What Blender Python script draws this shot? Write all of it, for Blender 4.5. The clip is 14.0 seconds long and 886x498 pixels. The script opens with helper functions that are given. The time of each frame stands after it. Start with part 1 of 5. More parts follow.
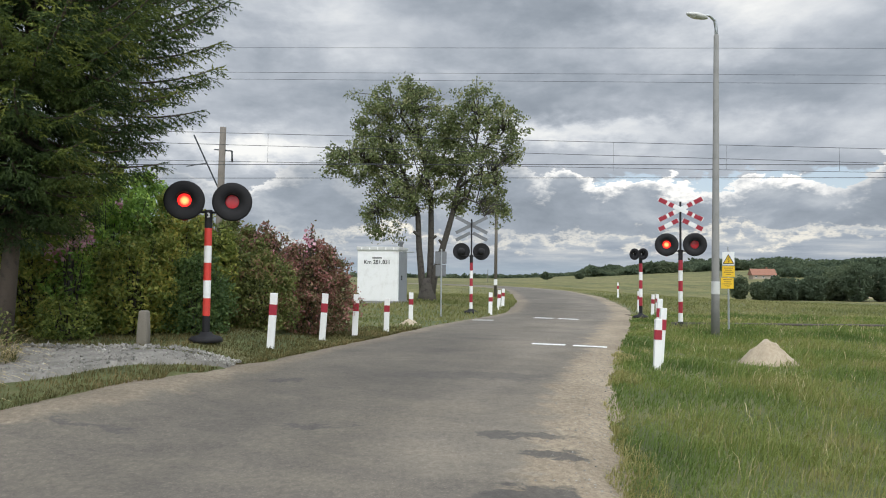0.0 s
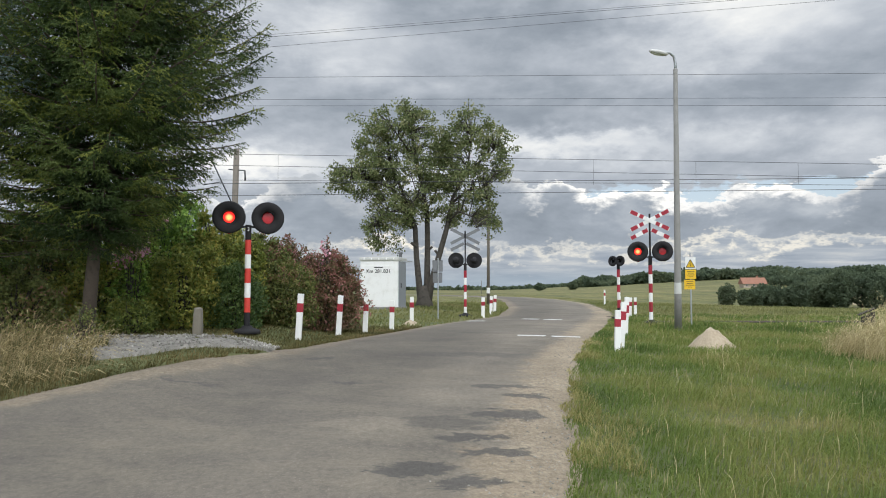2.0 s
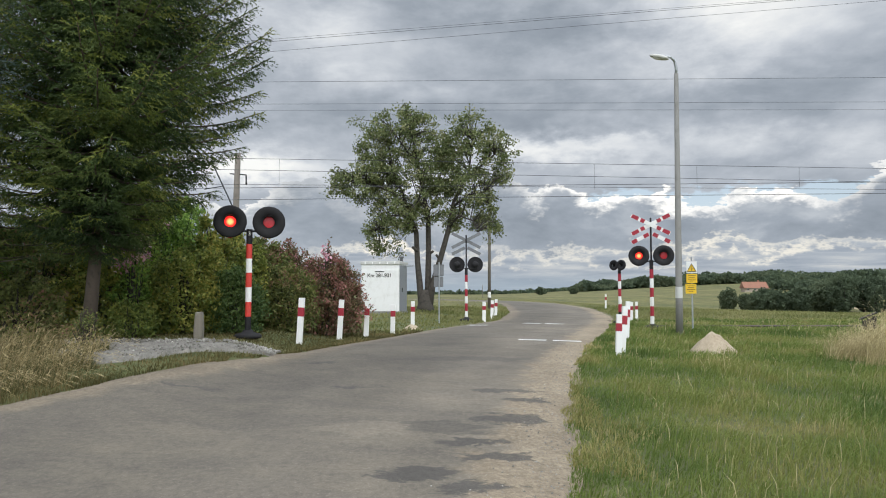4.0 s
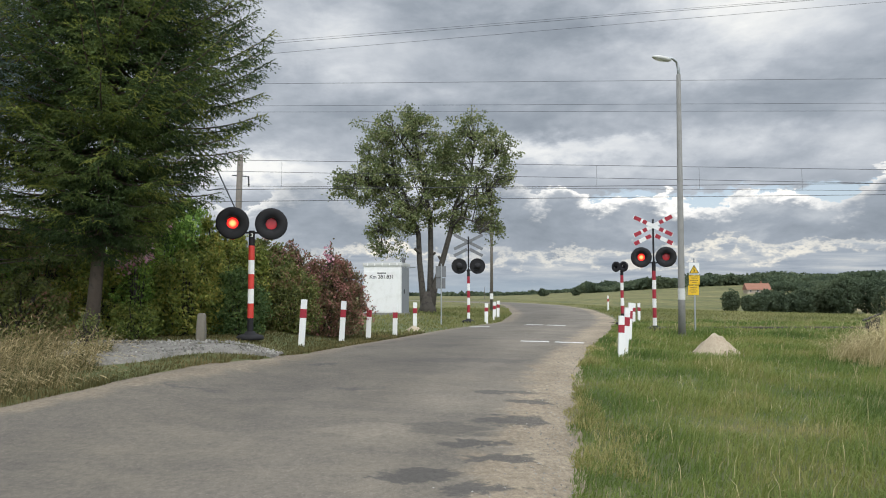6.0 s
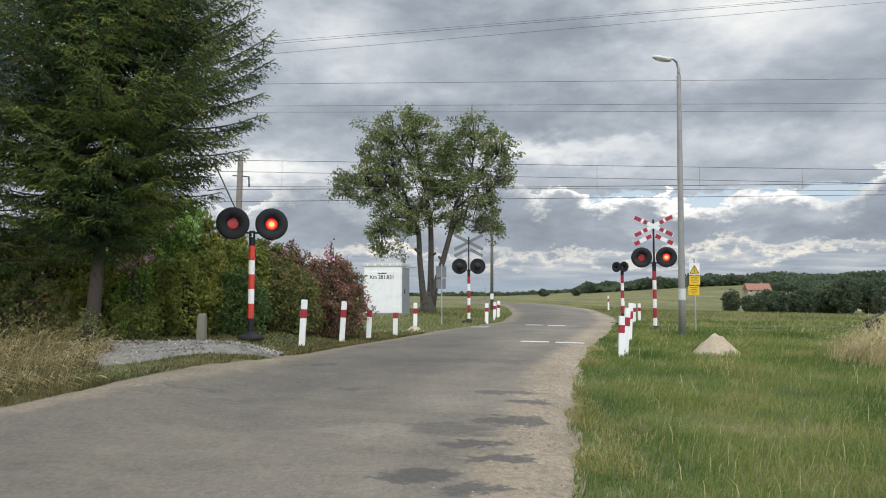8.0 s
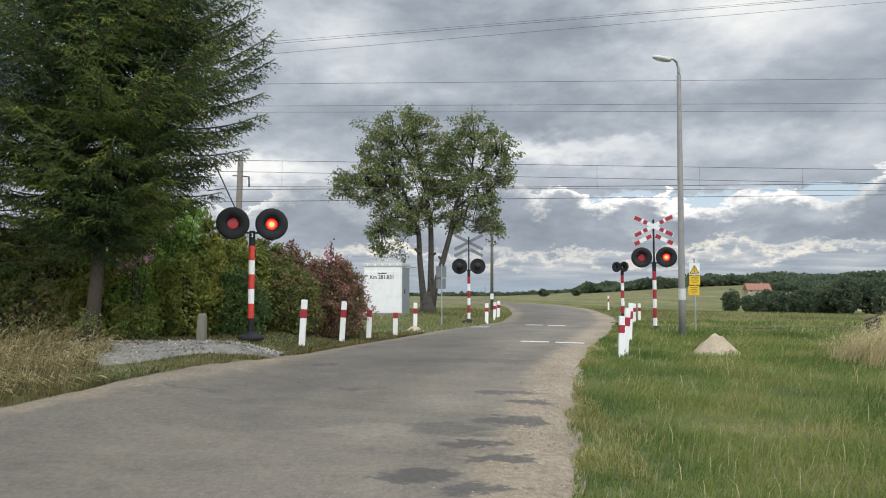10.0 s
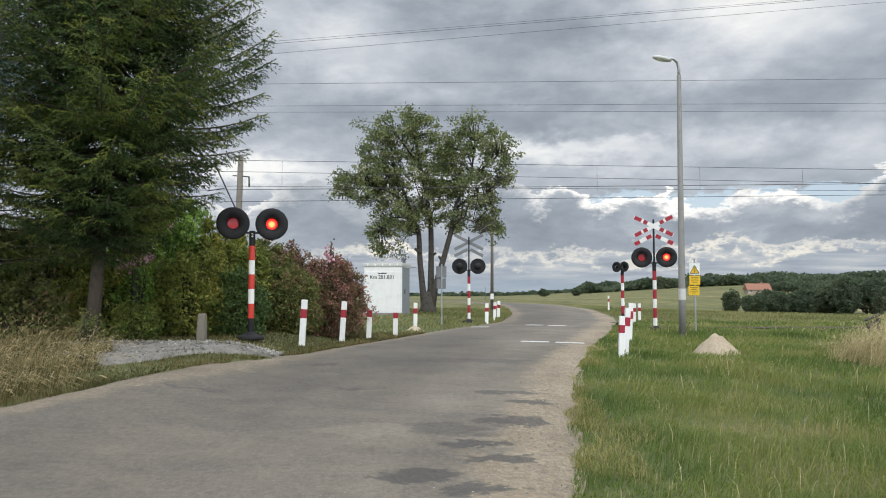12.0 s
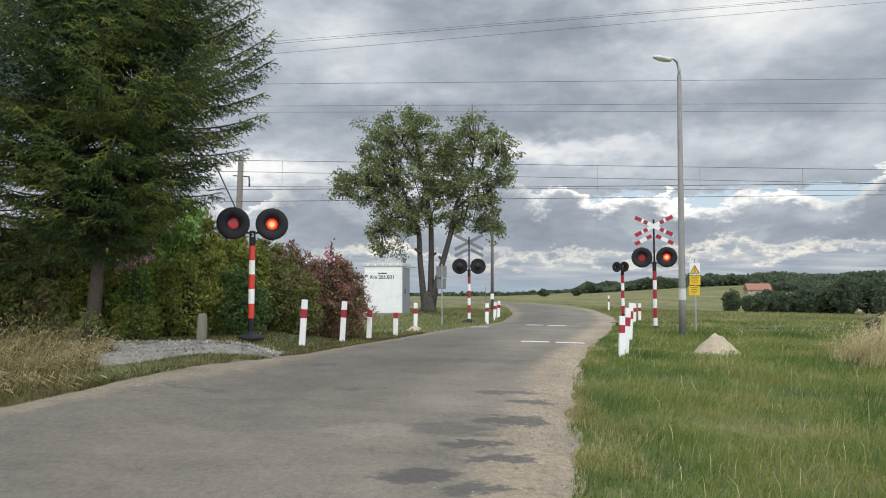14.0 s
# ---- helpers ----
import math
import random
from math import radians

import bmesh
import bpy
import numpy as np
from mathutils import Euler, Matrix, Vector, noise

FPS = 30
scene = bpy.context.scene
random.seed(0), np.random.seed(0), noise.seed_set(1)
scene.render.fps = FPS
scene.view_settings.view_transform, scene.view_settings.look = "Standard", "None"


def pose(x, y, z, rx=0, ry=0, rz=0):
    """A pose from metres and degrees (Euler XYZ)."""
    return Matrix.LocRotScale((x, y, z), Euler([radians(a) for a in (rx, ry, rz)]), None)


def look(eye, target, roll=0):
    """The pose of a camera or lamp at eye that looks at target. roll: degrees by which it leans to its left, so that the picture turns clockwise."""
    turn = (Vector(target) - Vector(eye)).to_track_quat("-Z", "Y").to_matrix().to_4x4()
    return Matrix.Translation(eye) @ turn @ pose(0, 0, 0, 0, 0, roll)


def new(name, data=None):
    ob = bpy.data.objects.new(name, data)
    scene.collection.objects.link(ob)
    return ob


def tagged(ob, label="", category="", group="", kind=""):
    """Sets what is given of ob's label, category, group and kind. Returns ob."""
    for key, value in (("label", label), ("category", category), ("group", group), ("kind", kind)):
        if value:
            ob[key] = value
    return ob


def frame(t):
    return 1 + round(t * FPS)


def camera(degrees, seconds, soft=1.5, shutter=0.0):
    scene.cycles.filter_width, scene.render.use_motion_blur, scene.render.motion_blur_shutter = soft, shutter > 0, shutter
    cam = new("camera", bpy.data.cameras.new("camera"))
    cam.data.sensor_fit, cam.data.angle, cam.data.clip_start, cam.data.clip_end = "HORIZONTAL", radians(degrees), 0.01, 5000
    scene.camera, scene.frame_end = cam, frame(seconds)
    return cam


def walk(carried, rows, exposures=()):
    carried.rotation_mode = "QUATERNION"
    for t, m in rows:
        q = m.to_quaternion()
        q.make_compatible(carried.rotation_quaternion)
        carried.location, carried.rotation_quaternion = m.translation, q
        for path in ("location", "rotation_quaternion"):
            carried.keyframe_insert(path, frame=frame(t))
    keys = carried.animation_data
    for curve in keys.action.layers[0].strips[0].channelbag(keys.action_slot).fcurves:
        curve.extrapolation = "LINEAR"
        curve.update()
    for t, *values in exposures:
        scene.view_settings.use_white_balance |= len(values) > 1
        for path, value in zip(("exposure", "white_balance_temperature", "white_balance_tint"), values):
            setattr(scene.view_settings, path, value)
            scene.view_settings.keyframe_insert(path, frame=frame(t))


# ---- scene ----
PITCH = 3.753
cam = camera(64.19, 14.0, 1.05)


def view(x, y, z, right, up, roll=0.0):
    """A camera pose at (x, y, z): degrees turned to the right and degrees tilted up."""
    return pose(x, y, z, 0, 0, -right) @ pose(0, 0, 0, 90 + up, 0, 0) @ pose(0, 0, 0, 0, 0, roll)


EYE = (0.0, 0.0, 1.45)
CAMERA_ROWS = [
    (0.0, view(0.10, 2.58, 1.68, -0.23, 2.27, 0.6)),
    (0.1, view(0.08, 2.02, 1.63, -0.14, 2.40, 0.47)),
    (0.2, view(0.05, 1.30, 1.56, -0.02, 2.58, 0.3)),
    (0.3, view(0.02, 0.60, 1.50, 0.10, 2.74, 0.14)),
    (0.4, view(0.01, 0.18, 1.46, 0.16, 2.84, 0.04)),
    (0.5, view(*EYE, 0.19, PITCH - 0.87)),
    (1.0, view(*EYE, 0.23, PITCH - 0.85)),
    (1.5, view(*EYE, 0.27, PITCH - 0.80)),
    (2.0, view(*EYE, 0.29, PITCH - 0.48)),
    (2.5, view(*EYE, 0.25, PITCH - 0.25)),
    (3.0, view(*EYE, 0.25, PITCH - 0.19)),
    (5.5, view(*EYE, 0.07, PITCH - 0.05)),
    (6.5, view(*EYE, 0.01, PITCH)),
    (10.5, view(*EYE, 0.0, PITCH)),
    (14.0, view(*EYE, -0.02, PITCH)),
]
walk(cam, CAMERA_ROWS)

# ---- light ----
world = bpy.data.worlds.new("cloudy_sky")
scene.world = world
world.use_nodes = True
SUN_AZ, SUN_EL = radians(168), radians(48)


class Nodes:
    """A small helper to write node trees."""

    def __init__(self, tree):
        self.tree, self.links = tree, tree.links

    def node(self, kind, **values):
        n = self.tree.nodes.new(kind)
        for k, v in values.items():
            if k == "blend":
                n.blend_type = v
            elif k == "operation":
                n.operation = v
            elif k == "data_type":
                n.data_type = v
        return n

    def put(self, socket, value):
        if isinstance(value, bpy.types.NodeSocket):
            self.links.new(value, socket)
        elif value is not None:
            socket.default_value = value

    def math(self, op, a, b=None, c=None, clamp=False):
        n = self.node("ShaderNodeMath", operation=op)
        n.use_clamp = clamp
        self.put(n.inputs[0], a), self.put(n.inputs[1], b), self.put(n.inputs[2], c)
        return n.outputs[0]

    def mix(self, f, a, b, blend="MIX"):
        n = self.node("ShaderNodeMix", data_type="RGBA", blend=blend)
        fix = lambda v: (*v, 1) if isinstance(v, tuple) and len(v) == 3 else v
        self.put(n.inputs["Factor"], f), self.put(n.inputs[6], fix(a)), self.put(n.inputs[7], fix(b))
        return n.outputs[2]

    def noise(self, vector, scale, detail=4.0, rough=0.55, distortion=0.0):
        n = self.node("ShaderNodeTexNoise")
        self.put(n.inputs["Vector"], vector), self.put(n.inputs["Scale"], scale)
        n.inputs["Detail"].default_value, n.inputs["Roughness"].default_value = detail, rough
        n.inputs["Distortion"].default_value = distortion
        return n.outputs["Fac"]

    def ramp(self, f, stops):
        n = self.node("ShaderNodeValToRGB")
        self.put(n.inputs[0], f)
        while len(n.color_ramp.elements) < len(stops):
            n.color_ramp.elements.new(0.5)
        for e, (at, c) in zip(n.color_ramp.elements, stops):
            e.position, e.color = at, ((c, c, c, 1) if isinstance(c, (int, float)) else (*c, 1))
        return n.outputs[0]

    def step(self, v, low, high):
        n = self.node("ShaderNodeMapRange")
        n.interpolation_type = "SMOOTHSTEP"
        self.put(n.inputs[0], v), self.put(n.inputs[1], low), self.put(n.inputs[2], high)
        return n.outputs[0]

    def combine(self, x, y, z):
        n = self.node("ShaderNodeCombineXYZ")
        self.put(n.inputs[0], x), self.put(n.inputs[1], y), self.put(n.inputs[2], z)
        return n.outputs[0]

    def scaled(self, v, sx, sy, sz):
        n = self.node("ShaderNodeMapping")
        self.put(n.inputs["Vector"], v)
        n.inputs["Scale"].default_value = (sx, sy, sz)
        return n.outputs[0]


def build_sky():
    N = Nodes(world.node_tree)
    out = [n for n in N.tree.nodes if n.type == "OUTPUT_WORLD"][0]
    back = [n for n in N.tree.nodes if n.type == "BACKGROUND"][0]
    sky = N.node("ShaderNodeTexSky")
    sky.sky_type, sky.sun_disc = "NISHITA", False
    sky.sun_elevation, sky.sun_rotation = SUN_EL, SUN_AZ
    coord = N.node("ShaderNodeTexCoord").outputs["Generated"]
    split = N.node("ShaderNodeSeparateXYZ")
    N.put(split.inputs[0], coord)
    x, y, z = split.outputs
    az = N.math("MULTIPLY", N.math("ARCTAN2", x, y), 57.3)
    el = N.math("MULTIPLY", N.math("ARCSINE", z), 57.3)
    plane = N.combine(N.math("MULTIPLY", az, 0.1), N.math("MULTIPLY", el, 0.19), 0.0)
    billow = N.noise(plane, 1.5, 8.0, 0.60, 0.2)
    bend = N.noise(N.scaled(plane, 1.0, 1.0, 1.0), 3.1, 5.0, 0.6, 0.0)
    drift = N.noise(N.scaled(plane, 0.75, 1.05, 1.0), 1.2, 7.0, 0.56, 0.35)
    fine = N.noise(plane, 6.5, 6.0, 0.62, 0.1)
    az_w = N.math("ADD", az, N.math("MULTIPLY", N.math("SUBTRACT", billow, 0.5), 10.0))
    el_w = N.math("ADD", el, N.math("MULTIPLY", N.math("SUBTRACT", bend, 0.5), 4.5))

    def heap_of(terms, value, across):
        for a, w, k in terms:
            u = N.math("DIVIDE", N.math("SUBTRACT", across, a), w)
            value = N.math("ADD", value, N.math("MULTIPLY", N.math("EXPONENT", N.math("MULTIPLY", N.math("MULTIPLY", u, u), -1.0)), k))
        return value

    # the grey layer above: azimuth, elevation, half-widths in degrees, brightness
    masses = ((-9.0, 19.5, 7.0, 2.4, 0.22), (24.0, 21.0, 7.0, 3.8, 0.36), (35.0, 21.0, 4.0, 4.0, -0.10), (6.0, 20.5, 9.0, 1.8, -0.14), (-2.0, 14.0, 16.0, 1.8, -0.13),
              (20.0, 14.5, 12.0, 1.6, -0.08), (9.0, 11.6, 7.0, 1.0, 0.30), (-16.0, 9.8, 6.0, 1.3, 0.50), (0.0, 9.0, 6.0, 1.2, 0.22), (25.0, 11.0, 14.0, 1.2, 0.12))
    bright = N.math("ADD", N.math("MULTIPLY", drift, 0.62), N.math("MULTIPLY", billow, 0.34))
    bright = N.math("ADD", bright, N.math("MULTIPLY", fine, 0.10))
    bright = N.math("SUBTRACT", bright, 0.03)
    for a, e, wa, we, k in masses:
        u = N.math("DIVIDE", N.math("SUBTRACT", az_w, a), wa)
        v = N.math("DIVIDE", N.math("SUBTRACT", el_w, e), we)
        d = N.math("ADD", N.math("MULTIPLY", u, u), N.math("MULTIPLY", v, v))
        bright = N.math("ADD", bright, N.math("MULTIPLY", N.math("EXPONENT", N.math("MULTIPLY", d, -1.0)), k))
    c = N.ramp(bright, [(0.20, (0.245, 0.283, 0.335)), (0.38, (0.335, 0.378, 0.435)), (0.52, (0.46, 0.502, 0.562)), (0.68, (0.655, 0.69, 0.735)), (0.94, (0.97, 0.975, 0.955))])
    # clear sky under its edge
    blue = N.mix(1.0, sky.outputs[0], (0.13, 0.13, 0.13), "MULTIPLY")
    blue = N.mix(0.35, blue, (0.80, 0.83, 0.86))
    slit = N.math("MULTIPLY", N.step(N.math("ADD", el_w, N.math("MULTIPLY", fine, 1.2)), 8.7, 8.2), N.step(az_w, 2.0, 6.0))
    c = N.mix(N.math("MULTIPLY", slit, 0.9), c, blue)
    # heaped clouds with bright rims: how far a point lies under their tops
    top = heap_of(((-11.0, 3.6, 3.0), (4.8, 2.8, 3.5), (9.5, 1.6, 2.2), (15.5, 4.6, 1.9), (25.0, 3.2, 1.8), (33.5, 2.6, 3.3), (-22.0, 4.0, 1.8)), 6.2, az)
    puff = N.math("ADD", N.math("MULTIPLY", N.math("SUBTRACT", bend, 0.5), 3.4), N.math("MULTIPLY", N.math("SUBTRACT", fine, 0.5), 3.0))
    under = N.math("SUBTRACT", N.math("ADD", top, puff), el)
    lit = heap_of(((15.5, 5.5, 0.95), (25.5, 3.8, 0.85), (33.5, 2.4, 0.6), (-16.0, 3.0, 0.6), (9.0, 2.4, 0.5)), 0.15, az)
    rim = N.math("MULTIPLY", N.step(N.math("ADD", under, N.math("MULTIPLY", N.math("SUBTRACT", billow, 0.5), 2.4)), 1.5, 0.15), lit, clamp=True)
    body = N.ramp(N.math("ADD", N.math("MULTIPLY", billow, 0.7), N.math("MULTIPLY", drift, 0.3)), [(0.34, (0.26, 0.30, 0.35)), (0.5, (0.36, 0.405, 0.465)), (0.64, (0.55, 0.59, 0.635))])
    c = N.mix(N.step(under, 0.0, 0.28), c, N.mix(rim, body, (1.22, 1.20, 1.15)))
    # lower, creamier banks in front of the haze
    low_top = heap_of(((-4.5, 3.6, 1.0), (12.0, 5.0, 0.3), (22.0, 2.5, 0.8), (29.0, 3.0, 0.7), (35.0, 2.5, 0.9)), 3.5, az)
    low_under = N.math("SUBTRACT", N.math("ADD", low_top, N.math("MULTIPLY", puff, 1.05)), el)
    low_lit = heap_of(((-4.5, 3.4, 0.8), (23.0, 10.0, 0.55), (6.0, 7.0, 0.25), (-20.0, 6.0, 0.3)), 0.3, az)
    streak = N.noise(N.scaled(plane, 0.6, 3.0, 1.0), 2.6, 6.0, 0.6, 0.3)
    clump = N.math("ADD", N.math("MULTIPLY", N.math("SUBTRACT", streak, 0.5), 1.8), N.math("MULTIPLY", N.math("SUBTRACT", fine, 0.5), 3.0))
    low_rim = N.math("MULTIPLY", N.step(N.math("ADD", low_under, clump), 1.35, 0.1), low_lit, clamp=True)
    low_body = N.ramp(streak, [(0.36, (0.33, 0.38, 0.45)), (0.52, (0.44, 0.485, 0.54)), (0.66, (0.60, 0.62, 0.63))])
    c = N.mix(N.step(low_under, -0.1, 0.5), c, N.mix(low_rim, low_body, (1.0, 0.95, 0.83)))
    c = N.mix(N.math("MULTIPLY", N.step(el, 2.0, 0.4), 0.75), c, (0.36, 0.44, 0.52))
    # brighter overhead and behind the camera, where the sun stands behind thin cloud
    lift = N.math("ADD", N.math("MULTIPLY", N.step(el, 24.0, 60.0), 1.45), 1.0)
    lift = N.math("MULTIPLY", lift, N.math("ADD", N.math("MULTIPLY", N.step(y, 0.3, -0.6), 1.35), 1.0))
    c = N.mix(1.0, c, N.combine(lift, lift, lift), "MULTIPLY")
    N.put(back.inputs["Color"], c)
    back.inputs["Strength"].default_value = 1.0
    N.links.new(back.outputs[0], out.inputs[0])


build_sky()
sun = new("sun", bpy.data.lights.new("sun", "SUN"))
sun.data.energy, sun.data.angle, sun.data.color = 1.45, radians(40), (1.0, 0.95, 0.87)
sun.matrix_world = look((30 * math.cos(SUN_EL) * math.sin(SUN_AZ), 30 * math.cos(SUN_EL) * math.cos(SUN_AZ), 30 * math.sin(SUN_EL)), (0, 0, 0))
scene.view_settings.exposure = 0.0


# ---- materials ----
def material(name, rough=0.8, metal=0.0, coat=0.0):
    m = bpy.data.materials.new(name)
    m.use_nodes = True
    N = Nodes(m.node_tree)
    b = [n for n in N.tree.nodes if n.type == "BSDF_PRINCIPLED"][0]
    b.inputs["Roughness"].default_value, b.inputs["Metallic"].default_value = rough, metal
    b.inputs["Coat Weight"].default_value = coat
    return m, N, b


def bump(N, b, height, strength, distance):
    n = N.node("ShaderNodeBump")
    n.inputs["Strength"].default_value, n.inputs["Distance"].default_value = strength, distance
    N.put(n.inputs["Height"], height)
    N.put(b.inputs["Normal"], n.outputs[0])


def position(N):
    return N.node("ShaderNodeNewGeometry").outputs["Position"]


def worn(name, colour, dirt, rough=0.6, metal=0.0, scale=6.0, amount=0.45, relief=0.002):
    """A painted or bare surface with dirt at two scales."""
    m, N, b = material(name, rough, metal)
    p = N.node("ShaderNodeTexCoord").outputs["Object"]
    big, fine = N.noise(p, scale, 5.0, 0.6), N.noise(p, scale * 9, 4.0, 0.6)
    f = N.math("ADD", N.math("MULTIPLY", N.step(big, 0.48, 0.72), amount), N.math("MULTIPLY", N.step(fine, 0.52, 0.75), amount * 0.6), clamp=True)
    N.put(b.inputs["Base Color"], N.mix(f, colour, dirt))
    N.put(b.inputs["Roughness"], N.math("ADD", N.math("MULTIPLY", fine, 0.25), rough - 0.12))
    bump(N, b, N.math("ADD", big, fine), 0.25, relief)
    return m


def foliage(name, stops, rough=0.6, patch=0.7, through_light=0.36, single=0.55):
    """Leaves that differ one by one and in patches."""
    m, N, b = material(name, rough)
    g = N.node("ShaderNodeNewGeometry")
    rand = g.outputs["Random Per Island"]
    area = N.noise(g.outputs["Position"], patch, 4.0, 0.6)
    f = N.math("ADD", N.math("MULTIPLY", rand, single), N.math("MULTIPLY", N.step(area, 0.3, 0.7), 1 - single))
    colour = N.ramp(f, stops)
    N.put(b.inputs["Base Color"], colour)
    b.inputs["Specular IOR Level"].default_value = 0.3
    t = N.node("ShaderNodeBsdfTranslucent")
    N.put(t.inputs["Color"], colour)
    mixer = N.node("ShaderNodeMixShader")
    mixer.inputs[0].default_value = through_light
    out = [n for n in N.tree.nodes if n.type == "OUTPUT_MATERIAL"][0]
    N.links.new(b.outputs[0], mixer.inputs[1]), N.links.new(t.outputs[0], mixer.inputs[2])
    N.links.new(mixer.outputs[0], out.inputs[0])
    return m


def asphalt_material():
    """Old asphalt: sandy edges and a darker left by the strip's own width, worn patches, tyre-polished lanes and grit.
    """
    m, N, b = material("old_asphalt", 0.85)
    flat = N.scaled(position(N), 1, 1, 0)
    uv = N.node("ShaderNodeSeparateXYZ")
    N.put(uv.inputs[0], N.node("ShaderNodeUVMap").outputs[0])
    from_right, from_left = uv.outputs[0], uv.outputs[1]
    turned = N.node("ShaderNodeVectorRotate")
    N.put(turned.inputs["Vector"], flat)
    turned.inputs["Angle"].default_value = radians(17)
    along = N.scaled(turned.outputs[0], 0.6, 1.0, 1.0)
    lanes = N.noise(N.scaled(turned.outputs[0], 0.55, 0.07, 1.0), 1.0, 4.0, 0.55)
    big, mid = N.noise(along, 0.6, 7.0, 0.62, 0.6), N.noise(along, 2.4, 7.0, 0.68, 0.4)
    grit, pebble = N.noise(flat, 75.0, 3.0, 0.75), N.noise(N.scaled(flat, 1.25, 1.0, 1.0), 13.0, 8.0, 0.8, 0.4)
    sandy = N.noise(flat, 0.9, 6.0, 0.65)
    v = N.math("ADD", N.math("MULTIPLY", big, 0.45), N.math("ADD", N.math("MULTIPLY", mid, 0.35), N.math("MULTIPLY", lanes, 0.25)))
    c = N.ramp(v, [(0.38, (0.088, 0.084, 0.079)), (0.48, (0.128, 0.121, 0.110)), (0.56, (0.155, 0.146, 0.129)), (0.70, (0.21, 0.195, 0.166))])
    # oval repairs and scuffs: place, half-widths, darker below 0 and paler above
    split = N.node("ShaderNodeSeparateXYZ")
    N.put(split.inputs[0], flat)
    wx = N.math("ADD", split.outputs[0], N.math("MULTIPLY", N.math("SUBTRACT", mid, 0.5), 1.5))
    ripple = N.noise(flat, 3.4, 6.0, 0.7, 0.3)
    wy = N.math("ADD", split.outputs[1], N.math("MULTIPLY", N.math("SUBTRACT", ripple, 0.5), 0.9))
    ovals = ((-0.27, 5.62, 0.30, 0.16, -1), (0.30, 5.26, 0.28, 0.17, -1), (0.42, 6.15, 0.30, 0.13, -1), (0.30, 6.68, 0.36, 0.13, -1), (0.75, 7.75, 0.38, 0.28, -1), (0.03, 7.3, 0.5, 0.34, -0.7),
             (1.08, 8.83, 0.34, 0.13, -1), (-1.18, 9.62, 0.33, 0.07, -1), (-2.02, 12.1, 0.45, 0.1, -1), (0.90, 9.45, 0.5, 0.1, -0.9), (-3.3, 9.35, 0.4, 0.07, -0.9), (0.5, 12.6, 1.1, 0.3, -0.6), (0.47, 6.97, 0.36, 0.09, 1), (0.85, 8.3, 0.36, 0.1, 1), (-0.7, 7.2, 0.5, 0.3, 0.8))
    dark = light = 0.0
    for x, y, rx, ry, k in ovals:
        a, d = N.math("DIVIDE", N.math("SUBTRACT", wx, x), rx), N.math("DIVIDE", N.math("SUBTRACT", wy, y), ry)
        inside = N.math("MULTIPLY", N.step(N.math("ADD", N.math("MULTIPLY", a, a), N.math("MULTIPLY", d, d)), 1.5, 0.6), abs(k))
        if k < 0:
            dark = N.math("MAXIMUM", dark, inside)
        else:
            light = N.math("MAXIMUM", light, inside)
    c = N.mix(N.math("MULTIPLY", light, 0.6), c, (0.23, 0.215, 0.185))
    sand = N.ramp(N.math("ADD", N.math("MULTIPLY", sandy, 0.6), N.math("MULTIPLY", pebble, 0.4)), [(0.36, (0.19, 0.162, 0.124)), (0.5, (0.26, 0.226, 0.176)), (0.64, (0.35, 0.312, 0.25))])
    wander = N.math("ADD", N.math("MULTIPLY", N.math("SUBTRACT", mid, 0.5), 1.3), N.math("MULTIPLY", N.math("SUBTRACT", sandy, 0.5), 0.9))
    right_sand = N.step(N.math("ADD", from_right, wander), 1.0, 0.64)
    left_sand = N.step(N.math("ADD", from_left, wander), 0.75, 0.3)
    speck = N.step(N.noise(flat, 48.0, 2.0, 0.5), 0.60, 0.68)
    c = N.mix(N.math("MULTIPLY", speck, 0.45), c, (0.30, 0.285, 0.25))
    # Slightly paler near the right edge, darker from there to the left.
    off_right = N.step(N.math("ADD", from_right, N.math("MULTIPLY", wander, 0.8)), 1.5, 3.6)
    c = N.mix(1.0, c, N.mix(off_right, (1.12, 1.11, 1.10), (0.82, 0.82, 0.82)), "MULTIPLY")
    c = N.mix(N.math("MAXIMUM", right_sand, N.math("MULTIPLY", left_sand, 0.6)), c, sand)
    c = N.mix(N.math("MULTIPLY", dark, 0.85), c, (0.074, 0.073, 0.073))
    c = N.mix(0.6, c, N.mix(grit, (0.35, 0.35, 0.35), (1.4, 1.4, 1.4)), "MULTIPLY")
    c = N.mix(0.65, c, N.mix(N.step(pebble, 0.3, 0.7), (0.62, 0.62, 0.62), (1.38, 1.38, 1.38)), "MULTIPLY")
    stain = N.noise(N.scaled(turned.outputs[0], 1.0, 0.45, 1.0), 0.32, 5.0, 0.6, 0.8)
    c = N.mix(0.9, c, N.mix(N.step(stain, 0.32, 0.68), (0.80, 0.79, 0.77), (1.17, 1.16, 1.14)), "MULTIPLY")
    c = N.mix(1.0, c, (1.02, 0.95, 0.855), "MULTIPLY")
    N.put(b.inputs["Base Color"], c)
    bump(N, b, N.math("ADD", N.math("MULTIPLY", grit, 0.6), N.math("ADD", N.math("MULTIPLY", mid, 1.4), N.math("MULTIPLY", pebble, 0.8))), 0.55, 0.014)
    return m


